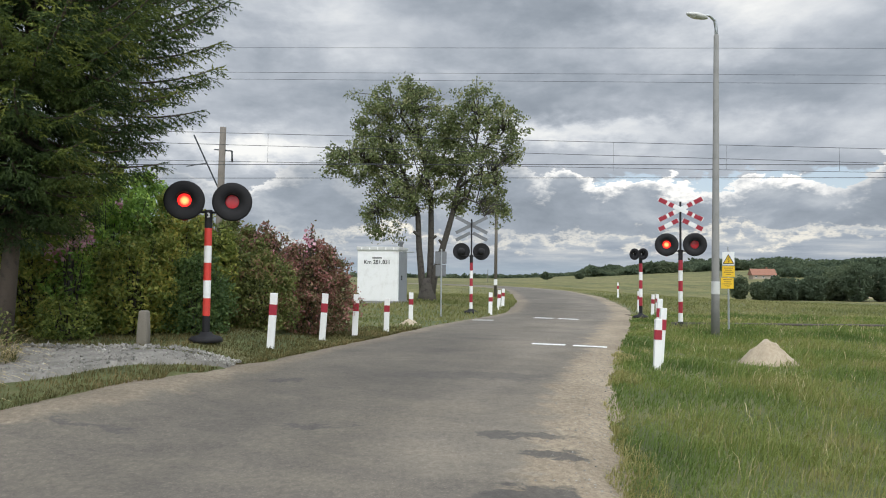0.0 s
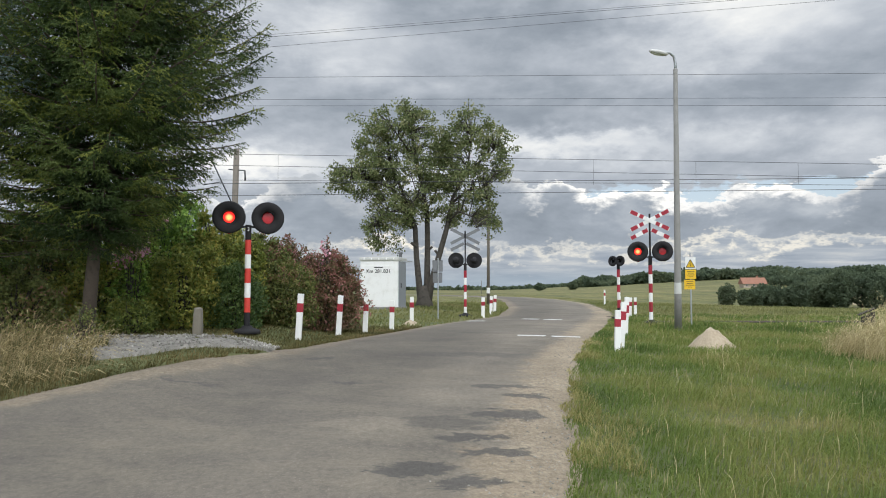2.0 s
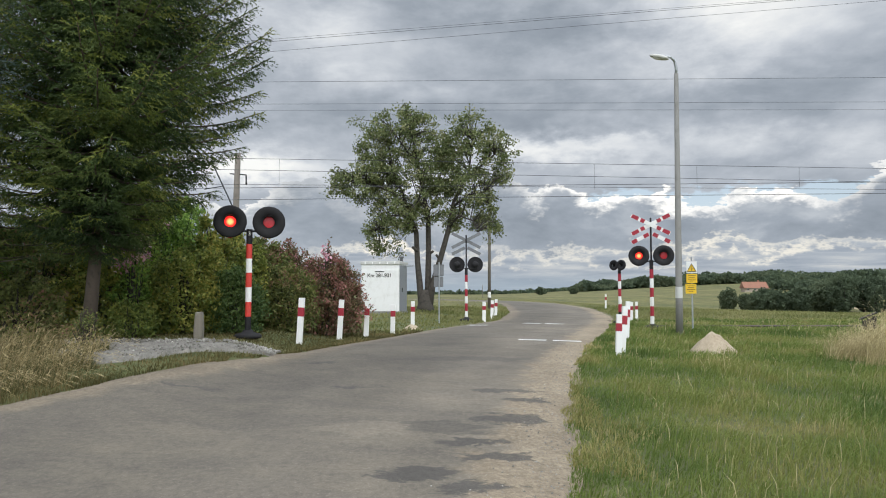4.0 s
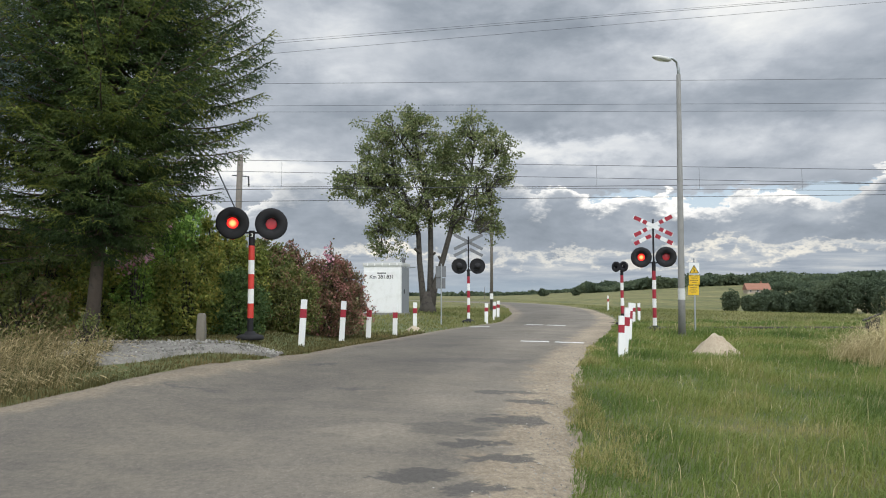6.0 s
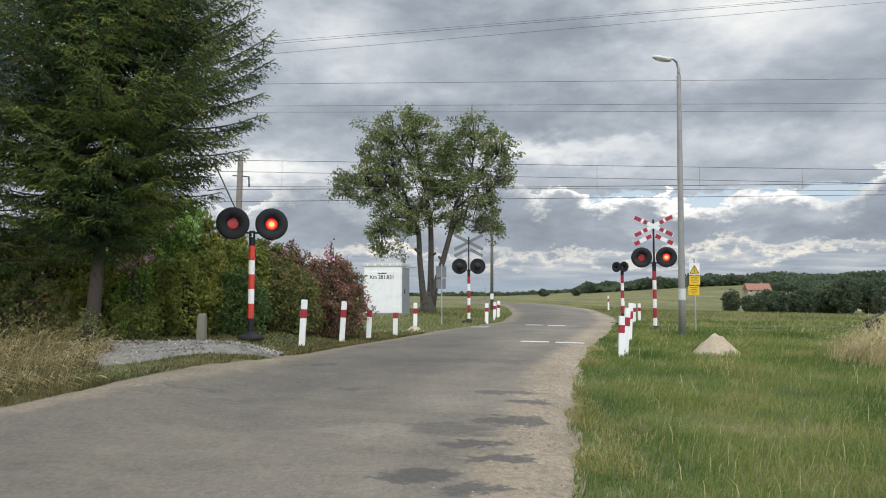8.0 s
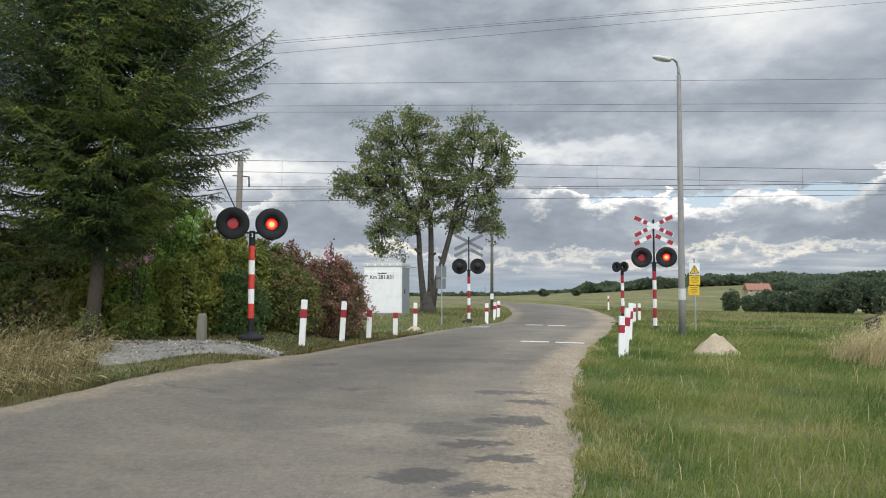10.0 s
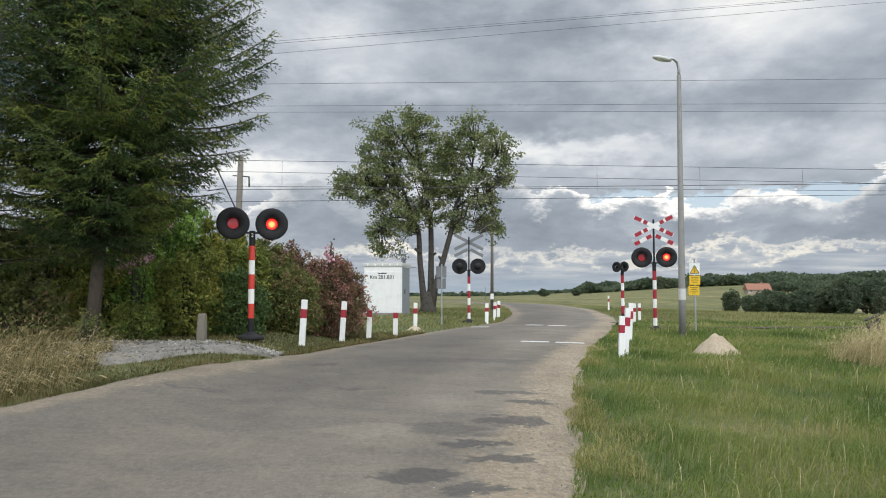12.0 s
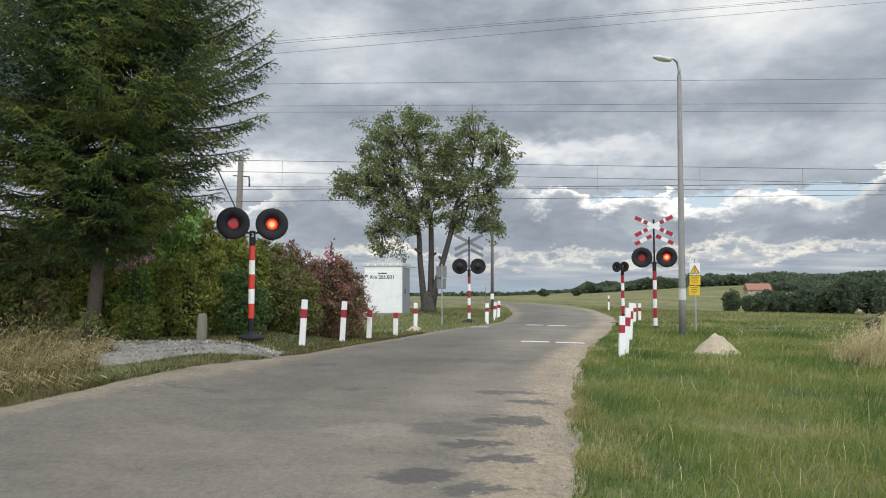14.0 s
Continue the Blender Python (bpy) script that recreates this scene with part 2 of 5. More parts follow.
def earth_material(name, stops, scale=0.6, gritty=45.0):
    m, N, b = material(name, 0.95)
    flat = N.scaled(position(N), 1, 1, 0)
    a, d = N.noise(flat, scale, 6.0, 0.6, 0.4), N.noise(flat, scale * 7, 5.0, 0.6)
    g = N.noise(flat, gritty, 3.0, 0.7)
    c = N.ramp(N.math("ADD", N.math("MULTIPLY", a, 0.6), N.math("MULTIPLY", d, 0.4)), stops)
    c = N.mix(0.6, c, N.mix(g, (0.4, 0.4, 0.4), (1.35, 1.35, 1.35)), "MULTIPLY")
    N.put(b.inputs["Base Color"], c)
    bump(N, b, N.math("ADD", g, d), 0.6, 0.02)
    return m


def ground_material():
    m, N, b = material("meadow_ground", 0.95)
    p = position(N)
    split = N.node("ShaderNodeSeparateXYZ")
    N.put(split.inputs[0], p)
    flat = N.scaled(p, 1, 1, 0)
    near = N.ramp(N.noise(flat, 0.8, 6.0, 0.65, 0.3), [(0.34, (0.065, 0.08, 0.026)), (0.5, (0.10, 0.115, 0.038)), (0.64, (0.15, 0.14, 0.062))])
    strips = N.noise(N.scaled(flat, 0.35, 1.6, 1.0), 0.018, 4.0, 0.55, 0.5)
    far = N.ramp(strips, [(0.36, (0.11, 0.135, 0.045)), (0.46, (0.17, 0.18, 0.07)), (0.54, (0.13, 0.155, 0.05)), (0.62, (0.22, 0.205, 0.095)), (0.7, (0.12, 0.15, 0.045))])
    tuft = N.noise(N.scaled(flat, 1.0, 0.35, 1.0), 0.55, 6.0, 0.7)
    far = N.mix(0.9, far, N.mix(N.step(tuft, 0.3, 0.7), (0.55, 0.6, 0.5), (1.4, 1.36, 1.35)), "MULTIPLY")
    mottle = N.noise(N.scaled(flat, 1.0, 0.3, 1.0), 0.09, 7.0, 0.65, 0.5)
    far = N.mix(0.9, far, N.mix(N.step(mottle, 0.34, 0.66), (0.66, 0.72, 0.62), (1.3, 1.22, 1.18)), "MULTIPLY")
    far = N.mix(1.0, far, (0.86, 0.76, 0.74), "MULTIPLY")
    c = N.mix(N.step(split.outputs[1], 24.0, 60.0), near, far)
    su = N.math("DIVIDE", N.math("SUBTRACT", split.outputs[0], N.math("MULTIPLY", split.outputs[1], 0.597)), 9.0)
    sv = N.math("DIVIDE", N.math("SUBTRACT", split.outputs[1], 215.0), 75.0)
    ring = N.math("ADD", N.math("MULTIPLY", su, su), N.math("MULTIPLY", sv, sv))
    c = N.mix(N.step(ring, 1.15, 0.9), c, N.mix(tuft, (0.25, 0.19, 0.11), (0.34, 0.27, 0.165)))
    N.put(b.inputs["Base Color"], c)
    bump(N, b, N.noise(flat, 9.0, 6.0, 0.7), 0.8, 0.06)
    return m


def lamp_glow_material():
    m, N, b = material("red_lamp_glow", 0.4)
    p = N.node("ShaderNodeTexCoord").outputs["Object"]
    dist = N.node("ShaderNodeVectorMath", operation="LENGTH")
    N.put(dist.inputs[0], N.scaled(p, 1, 0, 1))
    ring = N.math("ADD", dist.outputs["Value"], N.math("MULTIPLY", N.noise(p, 45.0, 2.0), 0.03))
    e = N.ramp(N.math("MULTIPLY", ring, 6.0), [(0.28, (1.0, 0.47, 0.15)), (0.46, (1.0, 0.26, 0.07)), (0.57, (0.95, 0.030, 0.025)), (0.85, (0.62, 0.008, 0.010))])
    N.put(b.inputs["Emission Color"], e)
    b.inputs["Emission Strength"].default_value = 1.7
    b.inputs["Base Color"].default_value = (0.5, 0.05, 0.02, 1)
    return m


M_ASPHALT = asphalt_material()
M_HEAP = earth_material("heap_of_sand", [(0.34, (0.33, 0.26, 0.18)), (0.5, (0.42, 0.345, 0.245)), (0.66, (0.5, 0.42, 0.31))], 3.0)
M_GRAVEL = earth_material("driveway_gravel", [(0.34, (0.13, 0.123, 0.108)), (0.5, (0.21, 0.197, 0.172)), (0.66, (0.31, 0.292, 0.258))], 2.6, 20.0)
M_PEBBLE = foliage("pale_pebbles", [(0.1, (0.13, 0.124, 0.11)), (0.5, (0.23, 0.22, 0.195)), (0.85, (0.36, 0.345, 0.31)), (0.97, (0.5, 0.48, 0.44))], 0.9, 1.5, 0.0)
M_GROUND = ground_material()
M_WHITE = worn("white_paint", (0.80, 0.80, 0.78), (0.55, 0.53, 0.48), 0.5, scale=3.0, amount=0.35)
M_RED = worn("red_paint", (0.33, 0.016, 0.032), (0.22, 0.035, 0.045), 0.45)
M_SIGNALRED = worn("orange_red_paint", (0.60, 0.045, 0.03), (0.36, 0.06, 0.04), 0.45)
M_BLACK = worn("black_paint", (0.007, 0.0065, 0.008), (0.016, 0.015, 0.015), 0.75)
M_LINE = worn("road_marking_paint", (0.74, 0.74, 0.71), (0.26, 0.25, 0.23), 0.75, scale=3.0, amount=0.6)
M_STEEL = worn("galvanised_steel", (0.42, 0.44, 0.45), (0.27, 0.28, 0.29), 0.45, 0.6)
M_TAR = worn("tarred_boards", (0.03, 0.027, 0.024), (0.06, 0.053, 0.045), 0.9, scale=6.0)
# Door grey with the shade of the cabin's side put into it.
M_SHADED_DOOR = worn("shaded_door_grey", (0.26, 0.275, 0.29), (0.18, 0.19, 0.20), 0.55, scale=3.0)
M_LAMPSHELL = worn("pale_lamp_shell", (0.55, 0.55, 0.52), (0.38, 0.37, 0.34), 0.5)
M_BACK = worn("grey_sign_back", (0.17, 0.178, 0.185), (0.11, 0.115, 0.12), 0.6)
M_CONCRETE = worn("concrete", (0.25, 0.245, 0.23), (0.16, 0.155, 0.14), 0.9, scale=4.0, relief=0.006)
M_MAST = worn("weathered_mast", (0.17, 0.15, 0.125), (0.10, 0.09, 0.075), 0.9, scale=3.0)
M_STONE = worn("weathered_stone", (0.20, 0.18, 0.145), (0.11, 0.10, 0.08), 0.95, scale=5.0, relief=0.01)
M_YELLOW = worn("yellow_plate", (0.80, 0.50, 0.02), (0.58, 0.36, 0.05), 0.45, amount=0.25)
M_WIRE = worn("wire", (0.055, 0.06, 0.065), (0.03, 0.03, 0.03), 0.5, 0.5)
M_RAIL = worn("rail_steel", (0.10, 0.085, 0.07), (0.07, 0.045, 0.03), 0.75, 0.2)
M_GLOW = lamp_glow_material()
M_SHUTTER = worn("unlit_lens_red", (0.62, 0.03, 0.04), (0.45, 0.025, 0.03), 0.22, amount=0.3)
M_BARK = worn("bark", (0.068, 0.06, 0.05), (0.022, 0.019, 0.016), 0.95, scale=7.0, amount=0.8, relief=0.02)
M_SPRUCEBARK = worn("spruce_bark", (0.10, 0.078, 0.06), (0.04, 0.033, 0.028), 0.95, scale=9.0, amount=0.8, relief=0.02)
M_TREELEAF = foliage("tree_leaves", [(0.1, (0.085, 0.115, 0.045)), (0.45, (0.165, 0.20, 0.078)), (0.75, (0.26, 0.285, 0.125)), (0.95, (0.42, 0.40, 0.22))], patch=1.1)
M_SPRUCE = foliage("spruce_needles", [(0.12, (0.032, 0.057, 0.022)), (0.5, (0.068, 0.108, 0.032)), (0.75, (0.106, 0.150, 0.041)), (0.95, (0.16, 0.195, 0.055))], 0.6, 1.0, 0.3, 0.2)
M_SHOOT = foliage("young_spruce_shoots", [(0.12, (0.105, 0.142, 0.030)), (0.5, (0.175, 0.215, 0.044)), (0.9, (0.265, 0.29, 0.068))], 0.6, 1.3, 0.35, 0.25)
M_BLUESPRUCE = foliage("blue_spruce_needles", [(0.1, (0.075, 0.12, 0.105)), (0.5, (0.14, 0.20, 0.185)), (0.9, (0.24, 0.31, 0.295))], 0.6, 0.9, 0.25, 0.25)
M_SHRUB_GREEN = foliage("green_shrub_leaves", [(0.1, (0.116, 0.200, 0.046)), (0.5, (0.253, 0.404, 0.080)), (0.9, (0.502, 0.617, 0.116))])
M_SHRUB_YELLOW = foliage("yellowing_shrub_leaves", [(0.1, (0.096, 0.140, 0.037)), (0.5, (0.248, 0.295, 0.067)), (0.9, (0.474, 0.408, 0.091))])
M_SHRUB_DARK = foliage("dark_shrub_leaves", [(0.1, (0.048, 0.085, 0.030)), (0.5, (0.095, 0.155, 0.050)), (0.9, (0.18, 0.25, 0.075))])
M_SHRUB_RED = foliage("reddening_shrub_leaves", [(0.06, (0.075, 0.07, 0.04)), (0.3, (0.14, 0.135, 0.055)), (0.52, (0.22, 0.14, 0.085)), (0.76, (0.36, 0.155, 0.135)), (0.97, (0.52, 0.27, 0.25))], patch=2.2)
M_SHRUB_OLIVE = foliage("olive_shrub_leaves", [(0.08, (0.075, 0.082, 0.033)), (0.4, (0.149, 0.184, 0.055)), (0.65, (0.231, 0.244, 0.075)), (0.82, (0.299, 0.178, 0.108)), (0.97, (0.407, 0.204, 0.163))], patch=1.6)
M_BLOSSOM = foliage("pink_blossom", [(0.1, (0.60, 0.22, 0.31)), (0.5, (0.80, 0.46, 0.54)), (0.9, (0.85, 0.72, 0.75))])
# Greens greyed and evened out, distance haze put into the colour.
M_FARWOOD = foliage("hazed_wood_leaves", [(0.1, (0.068, 0.095, 0.060)), (0.5, (0.098, 0.130, 0.078)), (0.9, (0.145, 0.175, 0.10))], 0.9, 0.05, 0.5, 0.25)
M_GRASS = foliage("green_grass", [(0.08, (0.080, 0.128, 0.028)), (0.36, (0.142, 0.202, 0.045)), (0.62, (0.202, 0.243, 0.063)), (0.84, (0.285, 0.275, 0.092)), (0.98, (0.40, 0.345, 0.155))], 0.6, 0.42, 0.5, 0.25)
M_MEADOW = foliage("meadow_grass", [(0.1, (0.14, 0.165, 0.055)), (0.5, (0.215, 0.225, 0.082)), (0.9, (0.31, 0.28, 0.13))], 0.7, 0.12, 0.5, 0.3)
M_BANK = foliage("bank_grass", [(0.08, (0.062, 0.068, 0.022)), (0.4, (0.110, 0.104, 0.036)), (0.7, (0.160, 0.132, 0.051)), (0.95, (0.25, 0.185, 0.088))], 0.7, 1.1, 0.3)
M_RANK = foliage("rank_grass", [(0.1, (0.045, 0.055, 0.018)), (0.45, (0.092, 0.098, 0.033)), (0.75, (0.145, 0.125, 0.05)), (0.95, (0.22, 0.17, 0.08))], 0.7, 0.9, 0.3)
M_PLUME = foliage("seeding_grass", [(0.1, (0.17, 0.14, 0.062)), (0.5, (0.33, 0.262, 0.125)), (0.9, (0.56, 0.46, 0.27))], 0.7, 0.6, 0.35)
M_DRYGRASS = foliage("dry_grass", [(0.1, (0.218, 0.190, 0.086)), (0.5, (0.414, 0.345, 0.172)), (0.9, (0.667, 0.575, 0.345))], 0.7, 0.6, 0.35)
M_STRAW = foliage("yellowed_grass", [(0.1, (0.20, 0.195, 0.065)), (0.5, (0.31, 0.285, 0.10)), (0.9, (0.47, 0.41, 0.20))], 0.7, 0.8, 0.45)
M_TILE = worn("red_roof_tiles", (0.27, 0.13, 0.085), (0.17, 0.085, 0.06), 0.9, scale=1.0)
M_PLASTER = worn("house_plaster", (0.40, 0.34, 0.27), (0.28, 0.24, 0.19), 0.9, scale=1.0)
M_PANE = worn("dark_window_glass", (0.03, 0.035, 0.04), (0.05, 0.055, 0.06), 0.15)
M_TEXT = worn("black_lettering", (0.03, 0.028, 0.028), (0.10, 0.09, 0.08), 0.6)


# ---- building helpers ----
def smooth(a, b, v):
    t = min(1.0, max(0.0, (v - a) / (b - a)))
    return t * t * (3 - 2 * t)


RIGHT_EDGE = ([-30, -10, 0, 5.1, 11.4, 16.4, 23, 30, 36.5, 55, 79, 100, 118, 140, 170], [-8, -2.7, -0.3, 0.99, 2.2, 3.6, 5.5, 7.4, 8.75, 11.8, 13.6, 12.5, 9, 1, -14])
LEFT_EDGE = ([-30, -10, 0, 5, 8.1, 9.9, 13.3, 18.5, 23, 30, 43, 64, 80, 100, 118, 140, 170], [-16, -11.5, -8.4, -6.6, -5.04, -3.95, -3.0, -1.38, -0.16, 2.5, 4.3, 5.9, 7.0, 6.0, 2.5, -5, -20])


def edge(table, y):
    return sum(float(np.interp(y + k, *table)) for k in (-1.2, -0.6, 0, 0.6, 1.2)) / 5


def height(x, y):
    """The lie of the land: a bank beside the driveway, the railway's low rise, a dip and a hill beyond."""
    z = 0.32 * smooth(4, 16, y)
    z += 0.27 * smooth(2.6, 4.2, -x) * smooth(5, 12, y) * (1 - smooth(17, 24, y))
    z += 0.26 * smooth(-1, 2, -(x - 0.18 * (y - 30))) * smooth(26, 33, y) * (1 - smooth(42, 60, y))
    z -= 0.10 * smooth(1.5, 3.5, x - 0.25 * (y - 9)) * smooth(6, 10, y) * (1 - smooth(17, 22, y))
    z -= 1.9 * smooth(14, 40, x) * smooth(30, 90, y) * (1 - smooth(130, 260, y))
    z += 6.5 * smooth(40, 260, x) * smooth(150, 420, y) * (1 - smooth(700, 1300, y))
    z += 7.8 * smooth(60, 380, x) * smooth(420, 700, y)
    return z


def mesh_of(name, verts, faces, mat, smooth_shade=False):
    me = bpy.data.meshes.new(name)
    verts, faces = np.asarray(verts, dtype=np.float32), np.asarray(faces, dtype=np.int32)
    n, k = faces.shape
    me.vertices.add(len(verts)), me.loops.add(n * k), me.polygons.add(n)
    me.vertices.foreach_set("co", verts.ravel())
    me.loops.foreach_set("vertex_index", faces.ravel())
    me.polygons.foreach_set("loop_start", np.arange(0, n * k, k, dtype=np.int32))
    me.polygons.foreach_set("use_smooth", np.full(n, smooth_shade))
    me.update(calc_edges=True)
    me.validate()
    if mat:
        me.materials.append(mat)
    return me


def thing(name, x, y, z, label, category, group="", rz=0.0, rx=0.0, ry=0.0, kind=""):
    ob = new(name)
    ob.empty_display_size = 0.2
    ob.matrix_world = pose(x, y, z, rx, ry, rz)
    return tagged(ob, label, category, group, kind)


def part(name, bm, mat, parent, label="", shade=False):
    me = bm
    if isinstance(bm, bmesh.types.BMesh):
        me = bpy.data.meshes.new(name)
        bmesh.ops.recalc_face_normals(bm, faces=bm.faces)
        bm.to_mesh(me)
        bm.free()
        me.polygons.foreach_set("use_smooth", np.full(len(me.polygons), shade))
    if mat and not me.materials:
        me.materials.append(mat)
    ob = new(name, me)
    ob.parent = parent
    return tagged(ob, label)


def box(sx, sy, sz, at=(0, 0, 0), bevel=0.0, turn=None, bm=None):
    """A bevelled box of that size with its centre at the given place, added to bm."""
    own = bmesh.new()
    bmesh.ops.create_cube(own, size=1.0)
    bmesh.ops.scale(own, vec=(sx, sy, sz), verts=own.verts)
    if bevel:
        bmesh.ops.bevel(own, geom=own.edges[:], offset=bevel, segments=2, affect="EDGES", profile=0.6)
    bmesh.ops.transform(own, matrix=Matrix.Translation(at) @ (turn or Matrix()), verts=own.verts)
    return joined(own, bm)


def joined(own, bm):
    if bm is None:
        return own
    me = bpy.data.meshes.new("joint")
    own.to_mesh(me)
    own.free()
    bm.from_mesh(me)
    bpy.data.meshes.remove(me)
    return bm


def lathe(profile, segments=20, turn=None, at=(0, 0, 0), bm=None):
    """A turned solid from (radius, height) pairs round z."""
    own = bmesh.new()
    rings = []
    for r, z in profile:
        if r < 1e-5:
            rings.append([own.verts.new((0, 0, z))])
        else:
            rings.append([own.verts.new((r * math.cos(a * math.tau / segments), r * math.sin(a * math.tau / segments), z)) for a in range(segments)])
    for lo, hi in zip(rings, rings[1:]):
        for i in range(segments):
            j = (i + 1) % segments
            ring = [lo[i % len(lo)], lo[j % len(lo)], hi[j % len(hi)], hi[i % len(hi)]]
            ring = [v for k, v in enumerate(ring) if v not in ring[:k]]
            if len(ring) > 2:
                own.faces.new(ring)
    bmesh.ops.transform(own, matrix=Matrix.Translation(at) @ (turn or Matrix()), verts=own.verts)
    return joined(own, bm)


def tube(points, radii, segments=8, bm=None):
    """A bent, tapered rod through points."""
    own = bm or bmesh.new()
    pts = [Vector(p) for p in points]
    rings = []
    for i, p in enumerate(pts):
        way = (pts[min(i + 1, len(pts) - 1)] - pts[max(i - 1, 0)]).normalized()
        side = way.cross(Vector((0.13, 0.31, 0.94)) if abs(way.z) < 0.9 else Vector((1, 0.1, 0))).normalized()
        up = side.cross(way)
        r = radii[i] if isinstance(radii, (list, tuple)) else radii
        rings.append([own.verts.new(p + r * (math.cos(a * math.tau / segments) * side + math.sin(a * math.tau / segments) * up)) for a in range(segments)])
    for lo, hi in zip(rings, rings[1:]):
        for i in range(segments):
            own.faces.new((lo[i], lo[(i + 1) % segments], hi[(i + 1) % segments], hi[i]))
    own.faces.new(rings[0][::-1]), own.faces.new(rings[-1])
    return own


rng = np.random.default_rng(7)


def leaf_cloud(name, centres, size, mat, aspect=0.5, droop=0.0):
    """Small folded leaves, one at each centre."""
    n = len(centres)
    way = rng.normal(size=(n, 3))
    way[:, 2] -= droop
    way /= np.linalg.norm(way, axis=1, keepdims=True)
    other = rng.normal(size=(n, 3))
    side = np.cross(way, other)
    side /= np.linalg.norm(side, axis=1, keepdims=True)
    nor = np.cross(way, side)
    s = (size * rng.uniform(0.6, 1.35, n))[:, None]
    v = np.empty((n, 4, 3))
    v[:, 0] = centres - way * s * 0.5
    v[:, 1] = centres + side * s * aspect * 0.5 + nor * s * 0.12
    v[:, 2] = centres + way * s * 0.5
    v[:, 3] = centres - side * s * aspect * 0.5 + nor * s * 0.12
    return mesh_of(name, v.reshape(-1, 3), np.arange(n * 4).reshape(n, 4), mat)


# ---- ground and road ----
def build_ground():
    def axis(fine_from, fine_to, step, far_low, far_high):
        vals = list(np.arange(fine_from, fine_to + 1e-6, step))
        v, s = fine_to, step
        while v < far_high:
            s *= 1.13
            v += s
            vals.append(v)
        v, s, left = fine_from, step, []
        while v > far_low:
            s *= 1.13
            v -= s
            left.append(v)
        return np.array(left[::-1] + vals)
    xs, ys = axis(-14, 18, 0.4, -2600, 2600), axis(-4, 46, 0.4, -900, 4300)
    verts = []
    for y in ys:
        le, ri = edge(LEFT_EDGE, y), edge(RIGHT_EDGE, y)
        for x in xs:
            sunk = 0.12 * smooth(-0.15, 0.35, x - le) * smooth(-0.15, 0.35, ri - x) if -30 < y < 165 else 0
            rough = 0.03 * noise.noise(Vector((x * 0.7, y * 0.7, 0)))
            verts.append((x, y, height(x, y) - sunk + rough * (1 if sunk < 0.01 else 0) - 0.03))
    w = len(xs)
    faces = [(j * w + i, j * w + i + 1, (j + 1) * w + i + 1, (j + 1) * w + i) for j in range(len(ys) - 1) for i in range(w - 1)]
    tagged(new("ground", mesh_of("ground", verts, faces, M_GROUND, True)), "grassy meadow and fields reaching to the horizon", "ground", kind="structure")


def strip(name, left, right, lift, ys, mat, label, category, columns=8, ragged=0.0, crown=0.0):
    """A sheet that follows the land between two edges given by functions of y."""
    verts = []
    for y in ys:
        a = left(y) + ragged * noise.noise(Vector((y * 1.3, 5.1, 0))) + ragged * 0.6 * noise.noise(Vector((y * 4.1, 1.1, 0)))
        b = right(y) + ragged * noise.noise(Vector((y * 1.3, 9.7, 0))) + ragged * 0.6 * noise.noise(Vector((y * 4.1, 3.1, 0)))
        for i in range(columns + 1):
            f = i / columns
            x = a + (b - a) * f
            dip = 0.05 * (1 if i in (0, columns) else 0)
            verts.append((x, y, height(x, y) + lift + crown * (1 - (2 * f - 1) ** 2) - dip))
    w = columns + 1
    faces = [(j * w + i, j * w + i + 1, (j + 1) * w + i + 1, (j + 1) * w + i) for j in range(len(ys) - 1) for i in range(columns)]
    return tagged(new(name, mesh_of(name, verts, faces, mat, True)), label, category, kind="structure")


def road_z(x, y):
    le, ri = edge(LEFT_EDGE, y) - 0.1, edge(RIGHT_EDGE, y)
    f = (x - le) / (ri - le)
    return height(x, y) + 0.012 + 0.035 * max(0.0, 1 - (2 * f - 1) ** 2)


def build_road():
    ys = np.concatenate([np.arange(-28, 45, 0.25), np.arange(45, 168, 1.5)])
    road = strip("road", lambda y: edge(LEFT_EDGE, y) - 0.1, lambda y: edge(RIGHT_EDGE, y), 0.012, ys, M_ASPHALT, "old patched grey asphalt road with sandy edges", "road", 16, 0.16, 0.035)
    uv = road.data.uv_layers.new(name="width")
    spot = np.empty(len(road.data.vertices) * 3)
    road.data.vertices.foreach_get("co", spot)
    spot = spot.reshape(-1, 3)
    across = np.array([(edge(RIGHT_EDGE, y) - x, x - edge(LEFT_EDGE, y)) for x, y, _ in spot], dtype=np.float32)
    index = np.empty(len(road.data.loops), dtype=np.int32)
    road.data.loops.foreach_get("vertex_index", index)
    uv.data.foreach_set("uv", across[index].ravel())


def marking(x0, y0, x1, y1, width):
    bm = bmesh.new()
    a, b = Vector((x0, y0, 0)), Vector((x1, y1, 0))
    side = (b - a).normalized().cross(Vector((0, 0, 1))) * width / 2
    top, low = [], []
    for i in range(7):
        p = a.lerp(b, i / 6)
        for s in (-1, 1):
            q = p + s * side * (1 + 0.1 * noise.noise(Vector((p.x * 3, s, p.y))))
            top.append(bm.verts.new((q.x, q.y, road_z(q.x, q.y) + 0.010)))
    for i in range(6):
        bm.faces.new((top[2 * i], top[2 * i + 1], top[2 * i + 3], top[2 * i + 2]))
    ob = part("stop_line", bm, M_LINE, None)
    tagged(ob, "worn white painted dash across the road lane", "road marking", "stop line dashes", "structure")


